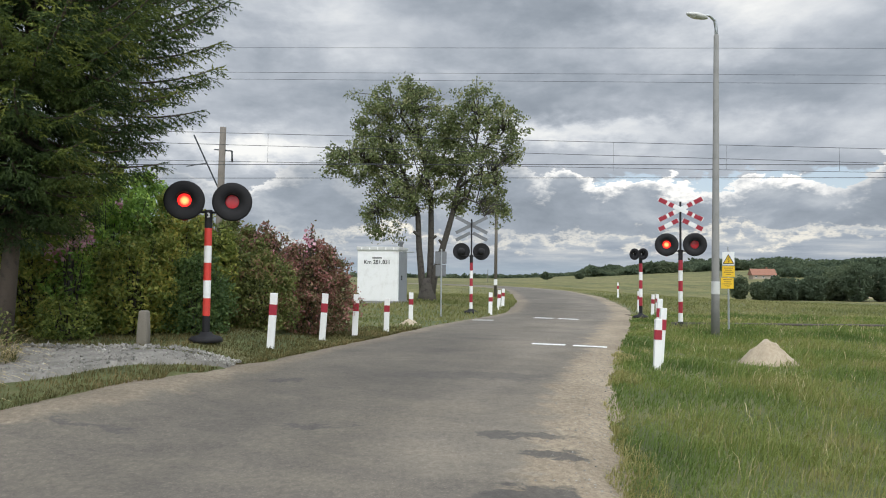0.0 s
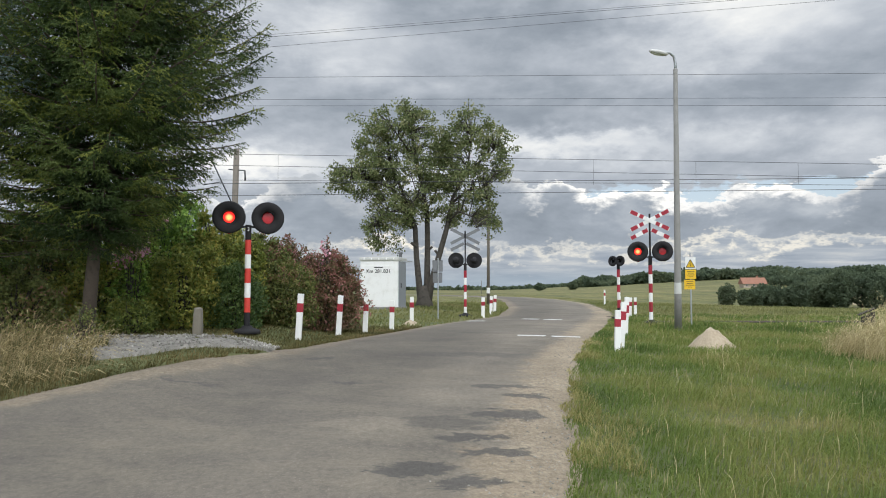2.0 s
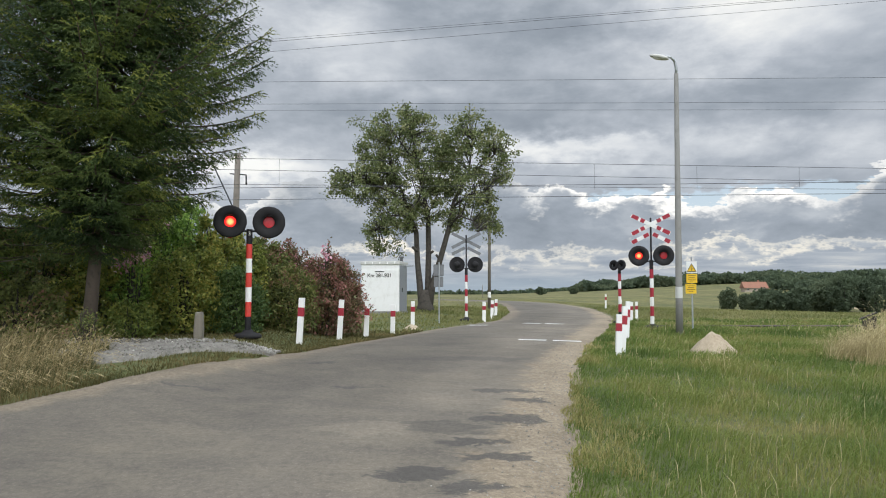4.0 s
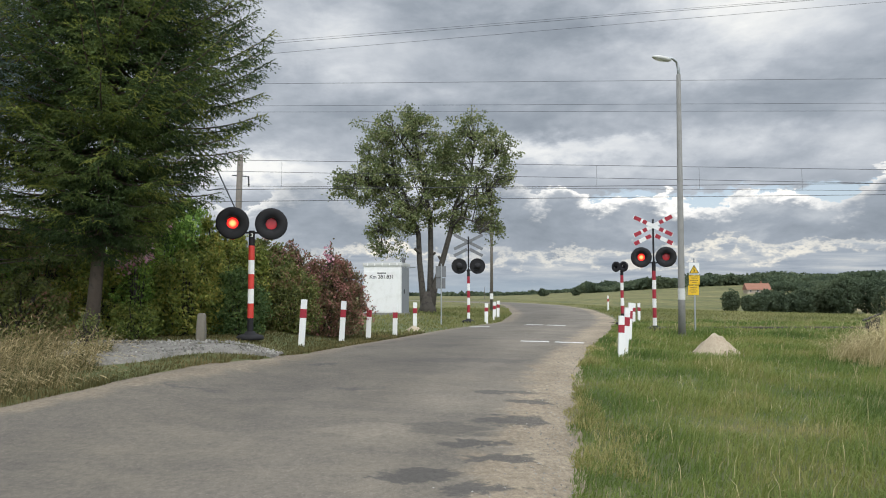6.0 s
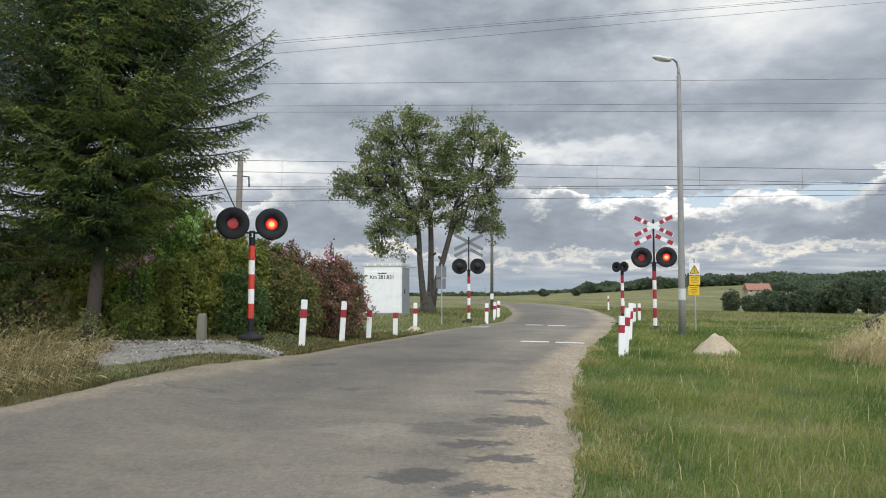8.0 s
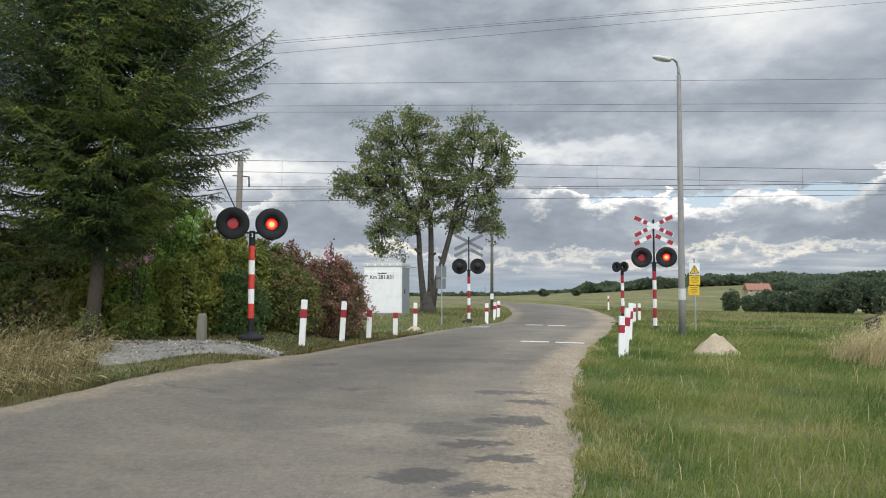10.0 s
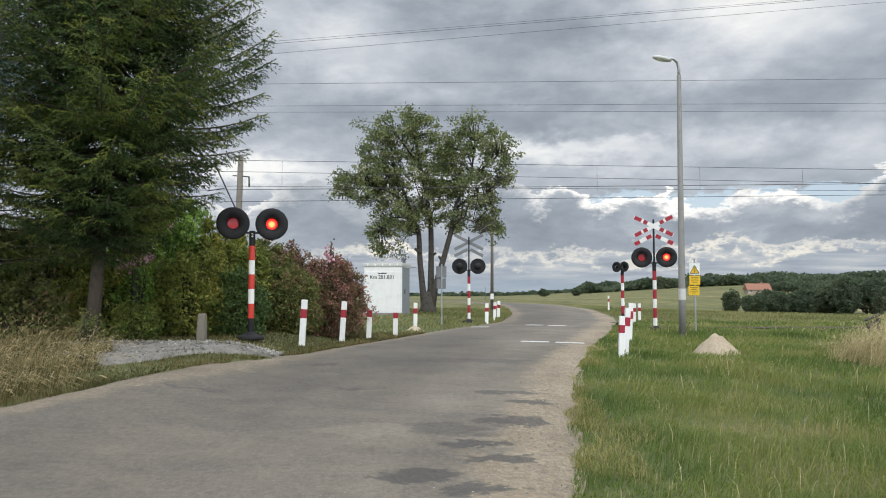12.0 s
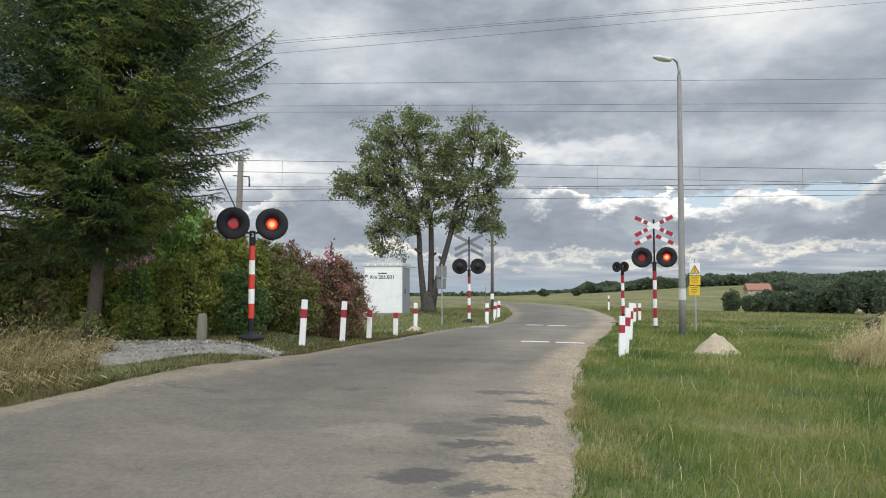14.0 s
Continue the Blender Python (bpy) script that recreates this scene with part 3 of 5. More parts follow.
def build_markings():
    marking(1.84, 16.75, 2.48, 16.6, 0.26)
    marking(2.62, 16.55, 3.26, 16.4, 0.26)
    marking(3.02, 25.9, 3.62, 25.6, 0.36)
    marking(3.76, 25.5, 4.36, 25.2, 0.36)
    marking(0.95, 24.6, 1.6, 24.45, 0.3)


def build_driveway():
    verts, faces = [], []
    nx, ny = 26, 14
    for j in range(ny + 1):
        for i in range(nx + 1):
            u, v = i / nx, j / ny
            x = -6.9 + u * 3.9
            near = 10.5 + 2.5 * smooth(0.4, 1.0, u) + 1.6 * (1 - smooth(0, 0.4, u))
            far = 13.35 + 0.1 * math.sin(u * 7)
            y = near + (far - near) * v + 0.3 * noise.noise(Vector((x * 2, v * 3, 0)))
            rim = 0.14 if i in (0, nx) or j in (0, ny) else 0
            verts.append((x, y, height(x, y) + 0.03 - rim + 0.03 * noise.noise(Vector((x * 3, y * 3, 2)))))
    for j in range(ny):
        for i in range(nx):
            a = j * (nx + 1) + i
            faces.append((a, a + 1, a + nx + 2, a + nx + 1))
    tagged(new("driveway", mesh_of("driveway", verts, faces, M_GRAVEL, True)), "pale gravel driveway joining the asphalt road", "driveway", kind="structure")


def build_stones():
    """Loose pale gravel on the driveway, thickest along its back rim."""
    shape = np.array([(1, 0, 0), (-1, 0, 0), (0, 1, 0), (0, -1, 0), (0, 0, 0.8), (0, 0, -0.5)])
    tri = np.array([(0, 2, 4), (2, 1, 4), (1, 3, 4), (3, 0, 4), (2, 0, 5), (1, 2, 5), (3, 1, 5), (0, 3, 5)])
    r = np.random.default_rng(21)
    verts, faces = [], []
    for k in range(2400):
        u = r.uniform()
        near = 10.5 + 2.5 * smooth(0.4, 1.0, u) + 1.6 * (1 - smooth(0, 0.4, u))
        v = r.uniform() if k % 3 else 1 - 0.12 * r.uniform()
        x, y = -6.9 + u * 3.9, near + (13.4 - near) * v
        size = 0.009 + 0.026 * r.uniform() ** 4 * (1.5 if k % 3 == 0 else 1)
        turn = Euler((r.uniform(0, 6), r.uniform(0, 6), r.uniform(0, 6))).to_matrix()
        p = (shape * r.uniform(0.6, 1.3, (6, 3)) * size) @ np.array(turn).T
        verts.append(p + np.array([x, y, height(x, y) + 0.03 + size * 0.3]))
        faces.append(tri + 6 * k)
    tagged(new("gravel", mesh_of("gravel", np.concatenate(verts), np.concatenate(faces), M_PEBBLE)), "loose pale gravel stones on the driveway", "gravel", kind="stuff")


build_ground()
build_road()
build_markings()
build_driveway()
build_stones()


def build_grit():
    """Small stones and crumbs of asphalt on the sandy margin of the road."""
    shape = np.array([(1, 0, 0), (-1, 0, 0), (0, 1, 0), (0, -1, 0), (0, 0, 0.8), (0, 0, -0.5)])
    tri = np.array([(0, 2, 4), (2, 1, 4), (1, 3, 4), (3, 0, 4), (2, 0, 5), (1, 2, 5), (3, 1, 5), (0, 3, 5)])
    r = np.random.default_rng(77)
    verts, faces = [], []
    for k in range(2600):
        y = 3.6 + 12 * r.uniform() ** 1.6
        x = edge(RIGHT_EDGE, y) - 0.05 - abs(r.normal()) * 0.34
        size = 0.003 + 0.010 * r.uniform() ** 4
        p = shape * r.uniform(0.6, 1.3, (6, 3)) * size
        verts.append(p + np.array([x, y, road_z(x, y) + size * 0.3]))
        faces.append(tri + 6 * k)
    tagged(new("grit", mesh_of("grit", np.concatenate(verts), np.concatenate(faces), M_PEBBLE)), "fine loose stones on the sandy road margin", "gravel", kind="stuff")


build_grit()


# ---- railway ----
def build_railway():
    for y in (23.9, 25.35, 27.9, 29.35):
        bm = bmesh.new()
        for lo, hi in ((-60, -3.0), (6.9, 70)):
            tube([(lo, y, 0.355 if y < 24 else 0.30), (hi, y, 0.355 if y < 24 else 0.30)], 0.04, 6, bm)
        ob = part("rail", bm, M_RAIL, None)
        tagged(ob, "rusty steel railway rail beside the crossing", "rail", "railway rails")


def wire(y0, z_left, z_right, radius, label, x0=-70.0, x1=80.0, sag=0.0):
    pts = []
    for i in range(31):
        f = i / 30
        pts.append((x0 + (x1 - x0) * f, y0, z_left + (z_right - z_left) * f - sag * 4 * f * (1 - f)))
    ob = part("overhead_wire", tube(pts, radius, 5), M_WIRE, None)
    tagged(ob, label, "wire", "overhead wires")


build_railway()


# ---- crossing signals ----
ALONG = Matrix.Rotation(radians(90), 4, "X")  # a lathe's axis laid along -y


def stripes(parent, bands, radius):
    for name, mat, lo, hi in bands:
        part(name, lathe([(0, lo), (radius, lo), (radius, hi), (0, hi)], 18), mat, parent, shade=False)


def lamp_head(parent, x, z, facing=1, lens=True, size=1.0):
    """A round black backing board with a recessed red lamp and a visor. An added shutter slides behind the board to
    blink the lamp.
    """
    head = part("lamp_board", lathe([(0.116, -0.012), (0.30, 0.0), (0.328, -0.012), (0.331, 0.012), (0.30, 0.028), (0.116, 0.02), (0.116, -0.012)], 44, ALONG), M_BLACK, parent, shade=True)
    head.location, head.scale = (x, -0.12 * facing, z), (size, size * 1.5 if size < 1 else 1.0, size)
    if facing < 0:
        head.rotation_euler = (0, 0, math.pi)
    part("lamp_housing", lathe([(0.128, -0.034), (0.131, -0.16), (0.10, -0.2), (0.0, -0.21), (0.0, -0.2), (0.12, -0.15), (0.124, -0.034), (0.128, -0.034)], 28, ALONG), M_BLACK, head, shade=True)
    bm = bmesh.new()
    rows = []
    for k in range(13):
        a = radians(25 + 130 * k / 12)
        rows.append([bm.verts.new((r * math.cos(a), yy, r * math.sin(a))) for r, yy in ((0.136, -0.02), (0.142, -0.11 + 0.03 * math.cos(a) ** 2), (0.136, -0.11 + 0.03 * math.cos(a) ** 2), (0.131, -0.02))])
    for a, b in zip(rows, rows[1:]):
        for i in range(4):
            bm.faces.new((a[i], a[(i + 1) % 4], b[(i + 1) % 4], b[i]))
    part("visor", bm, M_BLACK, head)
    if not lens:
        return head, None
    part("red_lamp", lathe([(0.0, 0.012), (0.07, 0.008), (0.122, 0.0), (0.122, -0.01), (0, -0.012)], 28, ALONG, (0, 0.055, 0)), M_GLOW, head, "glowing red signal lamp", True)
    # Added disc in the unlit lens's red; covering the lamp turns it off.
    flap = part("shutter", lathe([(0, 0.003), (0.1, 0.002), (0.117, 0.0), (0.117, -0.003), (0, -0.003)], 28, ALONG), M_SHUTTER, head, "added dull red disc that blinks the lamp", True)
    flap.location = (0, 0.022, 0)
    return head, flap


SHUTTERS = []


def cross_arm(parent, cx, cz, angle, lo, hi, front=True, y=-0.09):
    """One striped board of a St Andrew's cross, from lo to hi metres along its slope."""
    turn = Matrix.Rotation(radians(-angle), 4, "Y")
    arm = part("cross_board", box(hi - lo, 0.012, 0.13, ((hi + lo) / 2, 0, 0), 0.003), M_WHITE if front else M_BACK, parent)
    arm.matrix_local = Matrix.Translation((cx, y, cz)) @ turn
    if front:
        n = 5 if hi - lo > 1 else 3
        w = (hi - lo) / n
        for i in range(0, n, 2):
            if n == 5 and i == 2:
                continue
            part("red_band", box(w * 0.86, 0.004, 0.126, (lo + w * (i + 0.5), -0.0085, 0), 0.001), M_RED, arm)
        if n == 5:
            for s in (1.45, 3.55):
                part("red_band", box(w * 0.5, 0.004, 0.126, (lo + w * s, -0.0085, 0), 0.001), M_RED, arm)
    return arm


def signal(x, y, label, rz=0.0, cross=False, facing=1, lens=True, spread=0.385, size=1.0):
    s = thing("crossing_signal", x, y, height(x, y) - 0.02, label, "railway signal", "crossing signals", rz)
    part("base", lathe([(0, 0), (0.27, 0), (0.28, 0.05), (0.24, 0.09), (0.12, 0.12), (0.09, 0.17), (0, 0.17)], 24), M_BLACK, s, shade=True)
    red = M_SIGNALRED if lens and not cross else M_RED
    if cross:
        bands = [("white_band", M_WHITE, 0.17, 0.42), ("red_band", red, 0.42, 0.74), ("white_band", M_WHITE, 0.74, 1.04), ("red_band", red, 1.04, 1.34), ("white_band", M_WHITE, 1.34, 1.64), ("red_band", red, 1.64, 1.94), ("black_band", M_BLACK, 1.94, 2.24)]
    else:
        bands = [("black_band", M_BLACK, 0.17, 0.44), ("red_band", red, 0.44, 0.74), ("white_band", M_WHITE, 0.74, 1.04), ("red_band", red, 1.04, 1.34), ("white_band", M_WHITE, 1.34, 1.63), ("red_band", red, 1.63, 1.93), ("black_band", M_BLACK, 1.93, 2.24)]
    stripes(s, bands, 0.062)
    bm = tube([(-spread, -0.0, 2.2), (spread, 0.0, 2.2)], 0.022, 8)
    for k in (-1, 1):
        tube([(k * spread, 0.0, 2.19), (k * spread, -0.02 * facing, 2.36)], 0.028, 8, bm)
    part("crossbar", bm, M_BLACK, s)
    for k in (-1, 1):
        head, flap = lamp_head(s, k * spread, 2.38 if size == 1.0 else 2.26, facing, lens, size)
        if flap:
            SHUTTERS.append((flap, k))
    if cross:
        part("upper_pole", lathe([(0, 2.2), (0.03, 2.2), (0.03, 3.62), (0, 3.63)], 12), M_BLACK, s)
        yy = -0.06 * facing
        cross_arm(s, 0, 3.40, 27, -0.68, 0.68, facing > 0, yy)
        cross_arm(s, 0, 3.40, -27, -0.68, 0.68, facing > 0, yy - 0.016 * facing)
        cross_arm(s, 0, 3.12, 27, -0.68, -0.06, facing > 0, yy)
        cross_arm(s, 0, 3.12, -27, 0.06, 0.68, facing > 0, yy)
    else:
        if lens:
            plate = part("number_plate", box(0.075, 0.006, 0.11, (0, -0.064, 2.15), 0.001), M_BLACK, s)
            cu = bpy.data.curves.new("digit", "FONT")
            cu.body, cu.size, cu.extrude, cu.align_x = "3", 0.11, 0.001, "CENTER"
            cu.materials.append(M_WHITE)
            ob = new("digit", cu)
            ob.parent, ob.matrix_local = plate, pose(0, -0.07, 2.11, 90, 0, 0)
    return s


signal(-3.95, 14.58, "red and white striped crossing signal with two round lamps", 15)
signal(6.87, 22.97, "striped crossing signal with a double St Andrew's cross", -16, cross=True)
signal(1.09, 29.8, "crossing signal seen from its grey back with cross", 0, cross=True, facing=-1, lens=False)
signal(7.0, 27.6, "crossing signal turned towards the far side lane", -48, lens=False, spread=0.17, size=0.62)


# ---- posts ----
def guide_post(x, y, tall, lean=0.0, wide=0.13, facing=0.0):
    z = height(x, y)
    g = thing("guide_post", x, y, z - 0.04, "white guide post with a red band on the verge", "guide post", "guide posts at the crossing", facing, 0.0, lean)
    body = box(wide, 0.075, tall + 0.04, (0, 0, (tall + 0.04) / 2), 0.006)
    part("post", body, M_WHITE, g)
    part("red_band", box(wide + 0.006, 0.081, tall * 0.2, (0, 0, tall * 0.73), 0.006), M_RED, g)
    return g


for px, py, tall, lean in ((-3.08, 15.5, 0.98, 3.0), (-2.52, 17.7, 0.98, 3.2), (-1.98, 18.9, 0.94, 2.0), (-1.36, 20.2, 0.82, 1.0), (-0.94, 24.0, 0.88, 0.5)):
    guide_post(px, py, tall, lean)
for px, py, tall, lean in ((3.49, 13.95, 0.78, 2.0), (3.78, 14.75, 0.92, 4.0), (4.72, 18.0, 0.98, 3.0), (8.39, 30.3, 0.78, 0.0), (7.7, 28.6, 0.8, 2.0), (8.2, 32.3, 0.85, 1.5), (12.29, 52.6, 1.1, 0.0)):
    guide_post(px, py, tall, lean, 0.108)
for px, py, tall, lean in ((1.78, 29.0, 0.8, 1.0), (2.4, 33.1, 0.82, 2.0), (2.75, 35.3, 0.85, 2.0)):
    guide_post(px, py, tall, lean, 0.14)


# ---- lamp post, signs, masts ----
def street_lamp(x, y):
    s = thing("street_lamp", x, y, height(x, y) - 0.03, "grey concrete street lamp post with a bent arm", "street lamp", "", 0, 0, 0.45)
    part("pole", lathe([(0, 0), (0.105, 0), (0.096, 1.2), (0.060, 7.6), (0.05, 7.62), (0, 7.63)], 20), M_CONCRETE, s, shade=True)
    part("arm", tube([(0, 0, 7.5), (0, 0, 7.78), (-0.05, -0.02, 7.98), (-0.18, -0.05, 8.08), (-0.34, -0.08, 8.09)], [0.042, 0.042, 0.04, 0.036, 0.032], 10), M_STEEL, s, shade=True)
    head = bmesh.new()
    bmesh.ops.create_uvsphere(head, u_segments=18, v_segments=10, radius=1.0)
    bmesh.ops.scale(head, vec=(0.30, 0.11, 0.075), verts=head.verts)
    bmesh.ops.transform(head, matrix=pose(-0.52, -0.1, 8.06, 0, 8, 8), verts=head.verts)
    lamp = part("lamp_head", head, M_LAMPSHELL, s, "pale grey street lamp head", True)
    bowl = bmesh.new()
    bmesh.ops.create_uvsphere(bowl, u_segments=16, v_segments=8, radius=1.0)
    bmesh.ops.scale(bowl, vec=(0.19, 0.085, 0.045), verts=bowl.verts)
    bmesh.ops.transform(bowl, matrix=pose(-0.56, -0.1, 8.03, 0, 8, 8), verts=bowl.verts)
    part("lamp_bowl", bowl, M_WHITE, lamp, "milky lamp bowl", True)
    part("notice", lathe([(0.101, 1.06), (0.102, 1.06), (0.100, 1.38), (0.099, 1.38)], 20), M_LAMPSHELL, s, "white paper notice round the pole")
    return s


street_lamp(6.83, 20.26)


def warning_sign(x, y):
    s = thing("warning_sign", x, y, height(x, y) - 0.03, "yellow and white electric hazard plates on a thin grey post", "sign", "", -19)
    part("pole", tube([(0, 0, 0), (0, 0, 2.28)], 0.024, 10), M_STEEL, s)
    plate = part("white_plate", box(0.30, 0.008, 0.36, (0, -0.032, 1.96), 0.002), M_WHITE, s)
    bm = bmesh.new()
    for y0, half, low, high in ((-0.0375, 0.13, 1.83, 2.07),):
        f = [bm.verts.new(v) for v in ((-half, y0, low), (half, y0, low), (0, y0, high))]
        b = [bm.verts.new((v.co.x, y0 - 0.003, v.co.z)) for v in f]
        bm.faces.new(f), bm.faces.new(b)
        for i in range(3):
            bm.faces.new((f[i], f[(i + 1) % 3], b[(i + 1) % 3], b[i]))
    part("triangle", bm, M_YELLOW, plate, "yellow warning triangle")
    bm = bmesh.new()
    edges = [(-0.13, 1.83), (0.13, 1.83), (0, 2.07)]
    for (xa, za), (xb, zb) in zip(edges, edges[1:] + edges[:1]):
        tube([(xa, -0.042, za), (xb, -0.042, zb)], 0.009, 5, bm)
    tube([(0.015, -0.043, 2.01), (-0.02, -0.043, 1.94), (0.02, -0.043, 1.93), (-0.008, -0.043, 1.86)], 0.010, 5, bm)
    part("symbol", bm, M_TEXT, plate, "black outline and lightning arrow")
    for x0, z, w, h in ((-0.0, 1.62, 0.31, 0.28), (-0.03, 1.31, 0.31, 0.29)):
        p = part("yellow_plate", box(w, 0.008, h, (x0, -0.032, z), 0.002), M_YELLOW, s, "yellow plate with small dark writing")
        for i in range(4):
            part("writing", box(w * (0.7, 0.55, 0.74, 0.4)[i], 0.002, 0.014, (x0, -0.0375, z + 0.09 - 0.055 * i)), M_TEXT, p)
    return s


warning_sign(7.62, 21.4)


def back_sign(x, y):
    s = thing("road_sign", x, y, height(x, y) - 0.02, "road sign seen from its plain grey back", "sign")
    part("pole", tube([(0, 0, 0), (0, 0, 2.35)], 0.026, 10), M_STEEL, s)
    part("upper_plate", box(0.40, 0.01, 0.44, (-0.02, 0.04, 2.05), 0.02), M_BACK, s)
    part("lower_plate", box(0.36, 0.01, 0.40, (-0.02, 0.04, 1.6), 0.02), M_BACK, s)
    return s


back_sign(-0.05, 27.2)


def line_mast(x, y, tall, low_r, top_r, label, lean=0.0, arms=True):
    s = thing("line_mast", x, y, height(x, y) - 0.1, label, "mast", "masts along the railway", 0, 0, lean)
    part("pole", lathe([(0, 0), (low_r, 0), (top_r, tall), (0, tall)], 14), M_MAST, s, shade=True)
    if arms:
        bm = tube([(-0.32, 0, tall - 0.9), (0.4, -0.05, tall - 0.95)], 0.025, 6)
        tube([(0.4, -0.05, tall - 0.95), (0.42, -0.05, tall - 1.25)], 0.035, 6, bm)
        part("bracket", bm, M_WIRE, s)
        bm = tube([(-1.15, 0.0, tall - 0.35), (-0.12, 0, tall - 2.4)], 0.03, 6)
        tube([(-1.4, 0, tall - 1.6), (-0.6, 0, tall - 1.45)], 0.02, 6, bm)
        part("stay", bm, M_WIRE, s)
        part("insulator", lathe([(0, 0), (0.05, 0.02), (0.03, 0.06), (0.05, 0.1), (0.03, 0.14), (0, 0.16)], 10, at=(0.42, -0.05, tall - 1.4)), M_BLACK, s)
    return s


line_mast(-8.95, 30.5, 7.15, 0.165, 0.12, "weathered concrete mast with wire brackets", 1.0)
s = line_mast(3.45, 50.0, 9.2, 0.115, 0.085, "slim dark steel mast beside the far road", 0.3, False)
part("white_band", lathe([(0.118, 0.9), (0.119, 0.9), (0.117, 1.3), (0.116, 1.3)], 14), M_WHITE, s)


def wires():
    rows = ((30.0, (-8.6, 7.23), (19.0, 6.82), 0.010), (27.0, (-7.7, 6.21), (17.1, 5.75), 0.009), (27.0, (-7.7, 5.51), (17.1, 5.75), 0.011), (30.0, (-8.6, 6.11), (19.0, 5.91), 0.009),
            (30.0, (-8.6, 5.45), (19.0, 5.74), 0.011), (28.0, (-7.2, 9.96), (17.9, 10.17), 0.007), (28.0, (-8.1, 9.05), (17.8, 9.17), 0.006), (28.0, (-8.0, 8.80), (17.8, 8.85), 0.006))
    for y, (xa, za), (xb, zb), r in rows:
        k = (zb - za) / (xb - xa)
        wire(y, za + k * (-30 - xa), za + k * (30 - xa), r, "dark overhead railway wire spanning above the crossing", -30, 30)
    # droppers between carrying and contact wire
    for x, low in ((-6.9, 6.1), (6.6, 5.9), (11.0, 5.97), (15.4, 5.95), (21.0, 5.9)):
        ob = part("dropper", tube([(x, 30.0, low), (x, 30.0, 7.1 - 0.0149 * x)], 0.005, 5), M_WIRE, None)
        tagged(ob, "thin dropper wire between two overhead wires", "wire", "dropper wires")
    for y, za, zb, r in ((13.0, 5.28, 7.59, 0.0035), (13.0, 5.34, 7.61, 0.0025), (13.2, 5.12, 7.54, 0.003)):
        wire(y, za, zb, r, "thin power line crossing over the road", -14, 14)


wires()


# ---- cabin ----
def cabin(x, y):
    s = thing("equipment_cabin", x, y, height(x, y) - 0.05, "white metal trackside equipment cabin with flat roof", "cabin", "", -11)
    w, d, h = 1.78, 1.5, 2.28
    part("wall", box(w, d, h, (0, d / 2, h / 2), 0.02), M_WHITE, s)
    part("roof", box(w + 0.08, d + 0.08, 0.16, (0, d / 2, h + 0.05), 0.03), M_LAMPSHELL, s, "dirty pale grey roof rim")
    part("front_panel", box(w - 0.16, 0.02, h - 0.42, (0, -0.012, h / 2 - 0.06), 0.006), M_WHITE, s)
    # The door's darker colour makes the cabin's right side look shaded.
    door = part("door", box(0.02, d - 0.16, h - 0.2, (w / 2 + 0.012, d / 2, h / 2 + 0.03), 0.006), M_SHADED_DOOR, s, "grey steel door darkened for the side's shade")
    part("handle", tube([(w / 2 + 0.05, 0.42, 1.0), (w / 2 + 0.05, 0.42, 1.2)], 0.018, 8), M_BLACK, door)
    part("plinth", box(w + 0.1, d + 0.1, 0.14, (0, d / 2, 0.06), 0.02), M_CONCRETE, s)
    part("vent", lathe([(0, h + 0.1), (0.08, h + 0.1), (0.08, h + 0.32), (0.13, h + 0.34), (0.13, h + 0.4), (0, h + 0.42)], 14, at=(w / 2 - 0.2, d - 0.3, 0)), M_BACK, s, shade=True)
    part("bracket", tube([(w / 2, d / 2, h - 0.08), (w / 2 + 0.5, d / 2, h - 0.06)], 0.03, 6), M_STEEL, s)
    cu = bpy.data.curves.new("lettering", "FONT")
    cu.body, cu.size, cu.extrude, cu.align_x = "Km 281.831", 0.235, 0.002, "CENTER"
    cu.materials.append(M_TEXT)
    cu.offset = 0.004
    ob = new("lettering", cu)
    ob.parent, ob.matrix_local = s, pose(-0.02, -0.026, 1.68, 90, 0, 0)
    part("small_writing", box(0.42, 0.004, 0.05, (-0.02, -0.024, 1.93)), M_TEXT, s)
    for k in range(5):
        part("roof_bracket", box(0.05, 0.02, 0.1, (-0.7 + 0.35 * k, -0.045, h + 0.04), 0.004), M_WHITE, s)
    return s


cabin(-2.75, 32.2)


# ---- stones and heaps ----
def marker_stone(x, y):
    z = height(x, y)
    s = box(0.175, 0.17, 0.58, (0, 0, 0.26), 0.045)
    bmesh.ops.subdivide_edges(s, edges=s.edges[:], cuts=2, use_grid_fill=True)
    for v in s.verts:
        k = 1 - 0.18 * smooth(0.2, 0.6, v.co.z)
        v.co.x, v.co.y = v.co.x * k, v.co.y * k
        v.co += 0.012 * Vector(noise.noise_vector(v.co * 7))
    ob = part("marker_stone", s, M_STONE, None, shade=True)
    ob.location = (x, y, z - 0.02)
    tagged(ob, "short weathered concrete marker stone in the grass", "marker stone")


marker_stone(-4.74, 13.95)


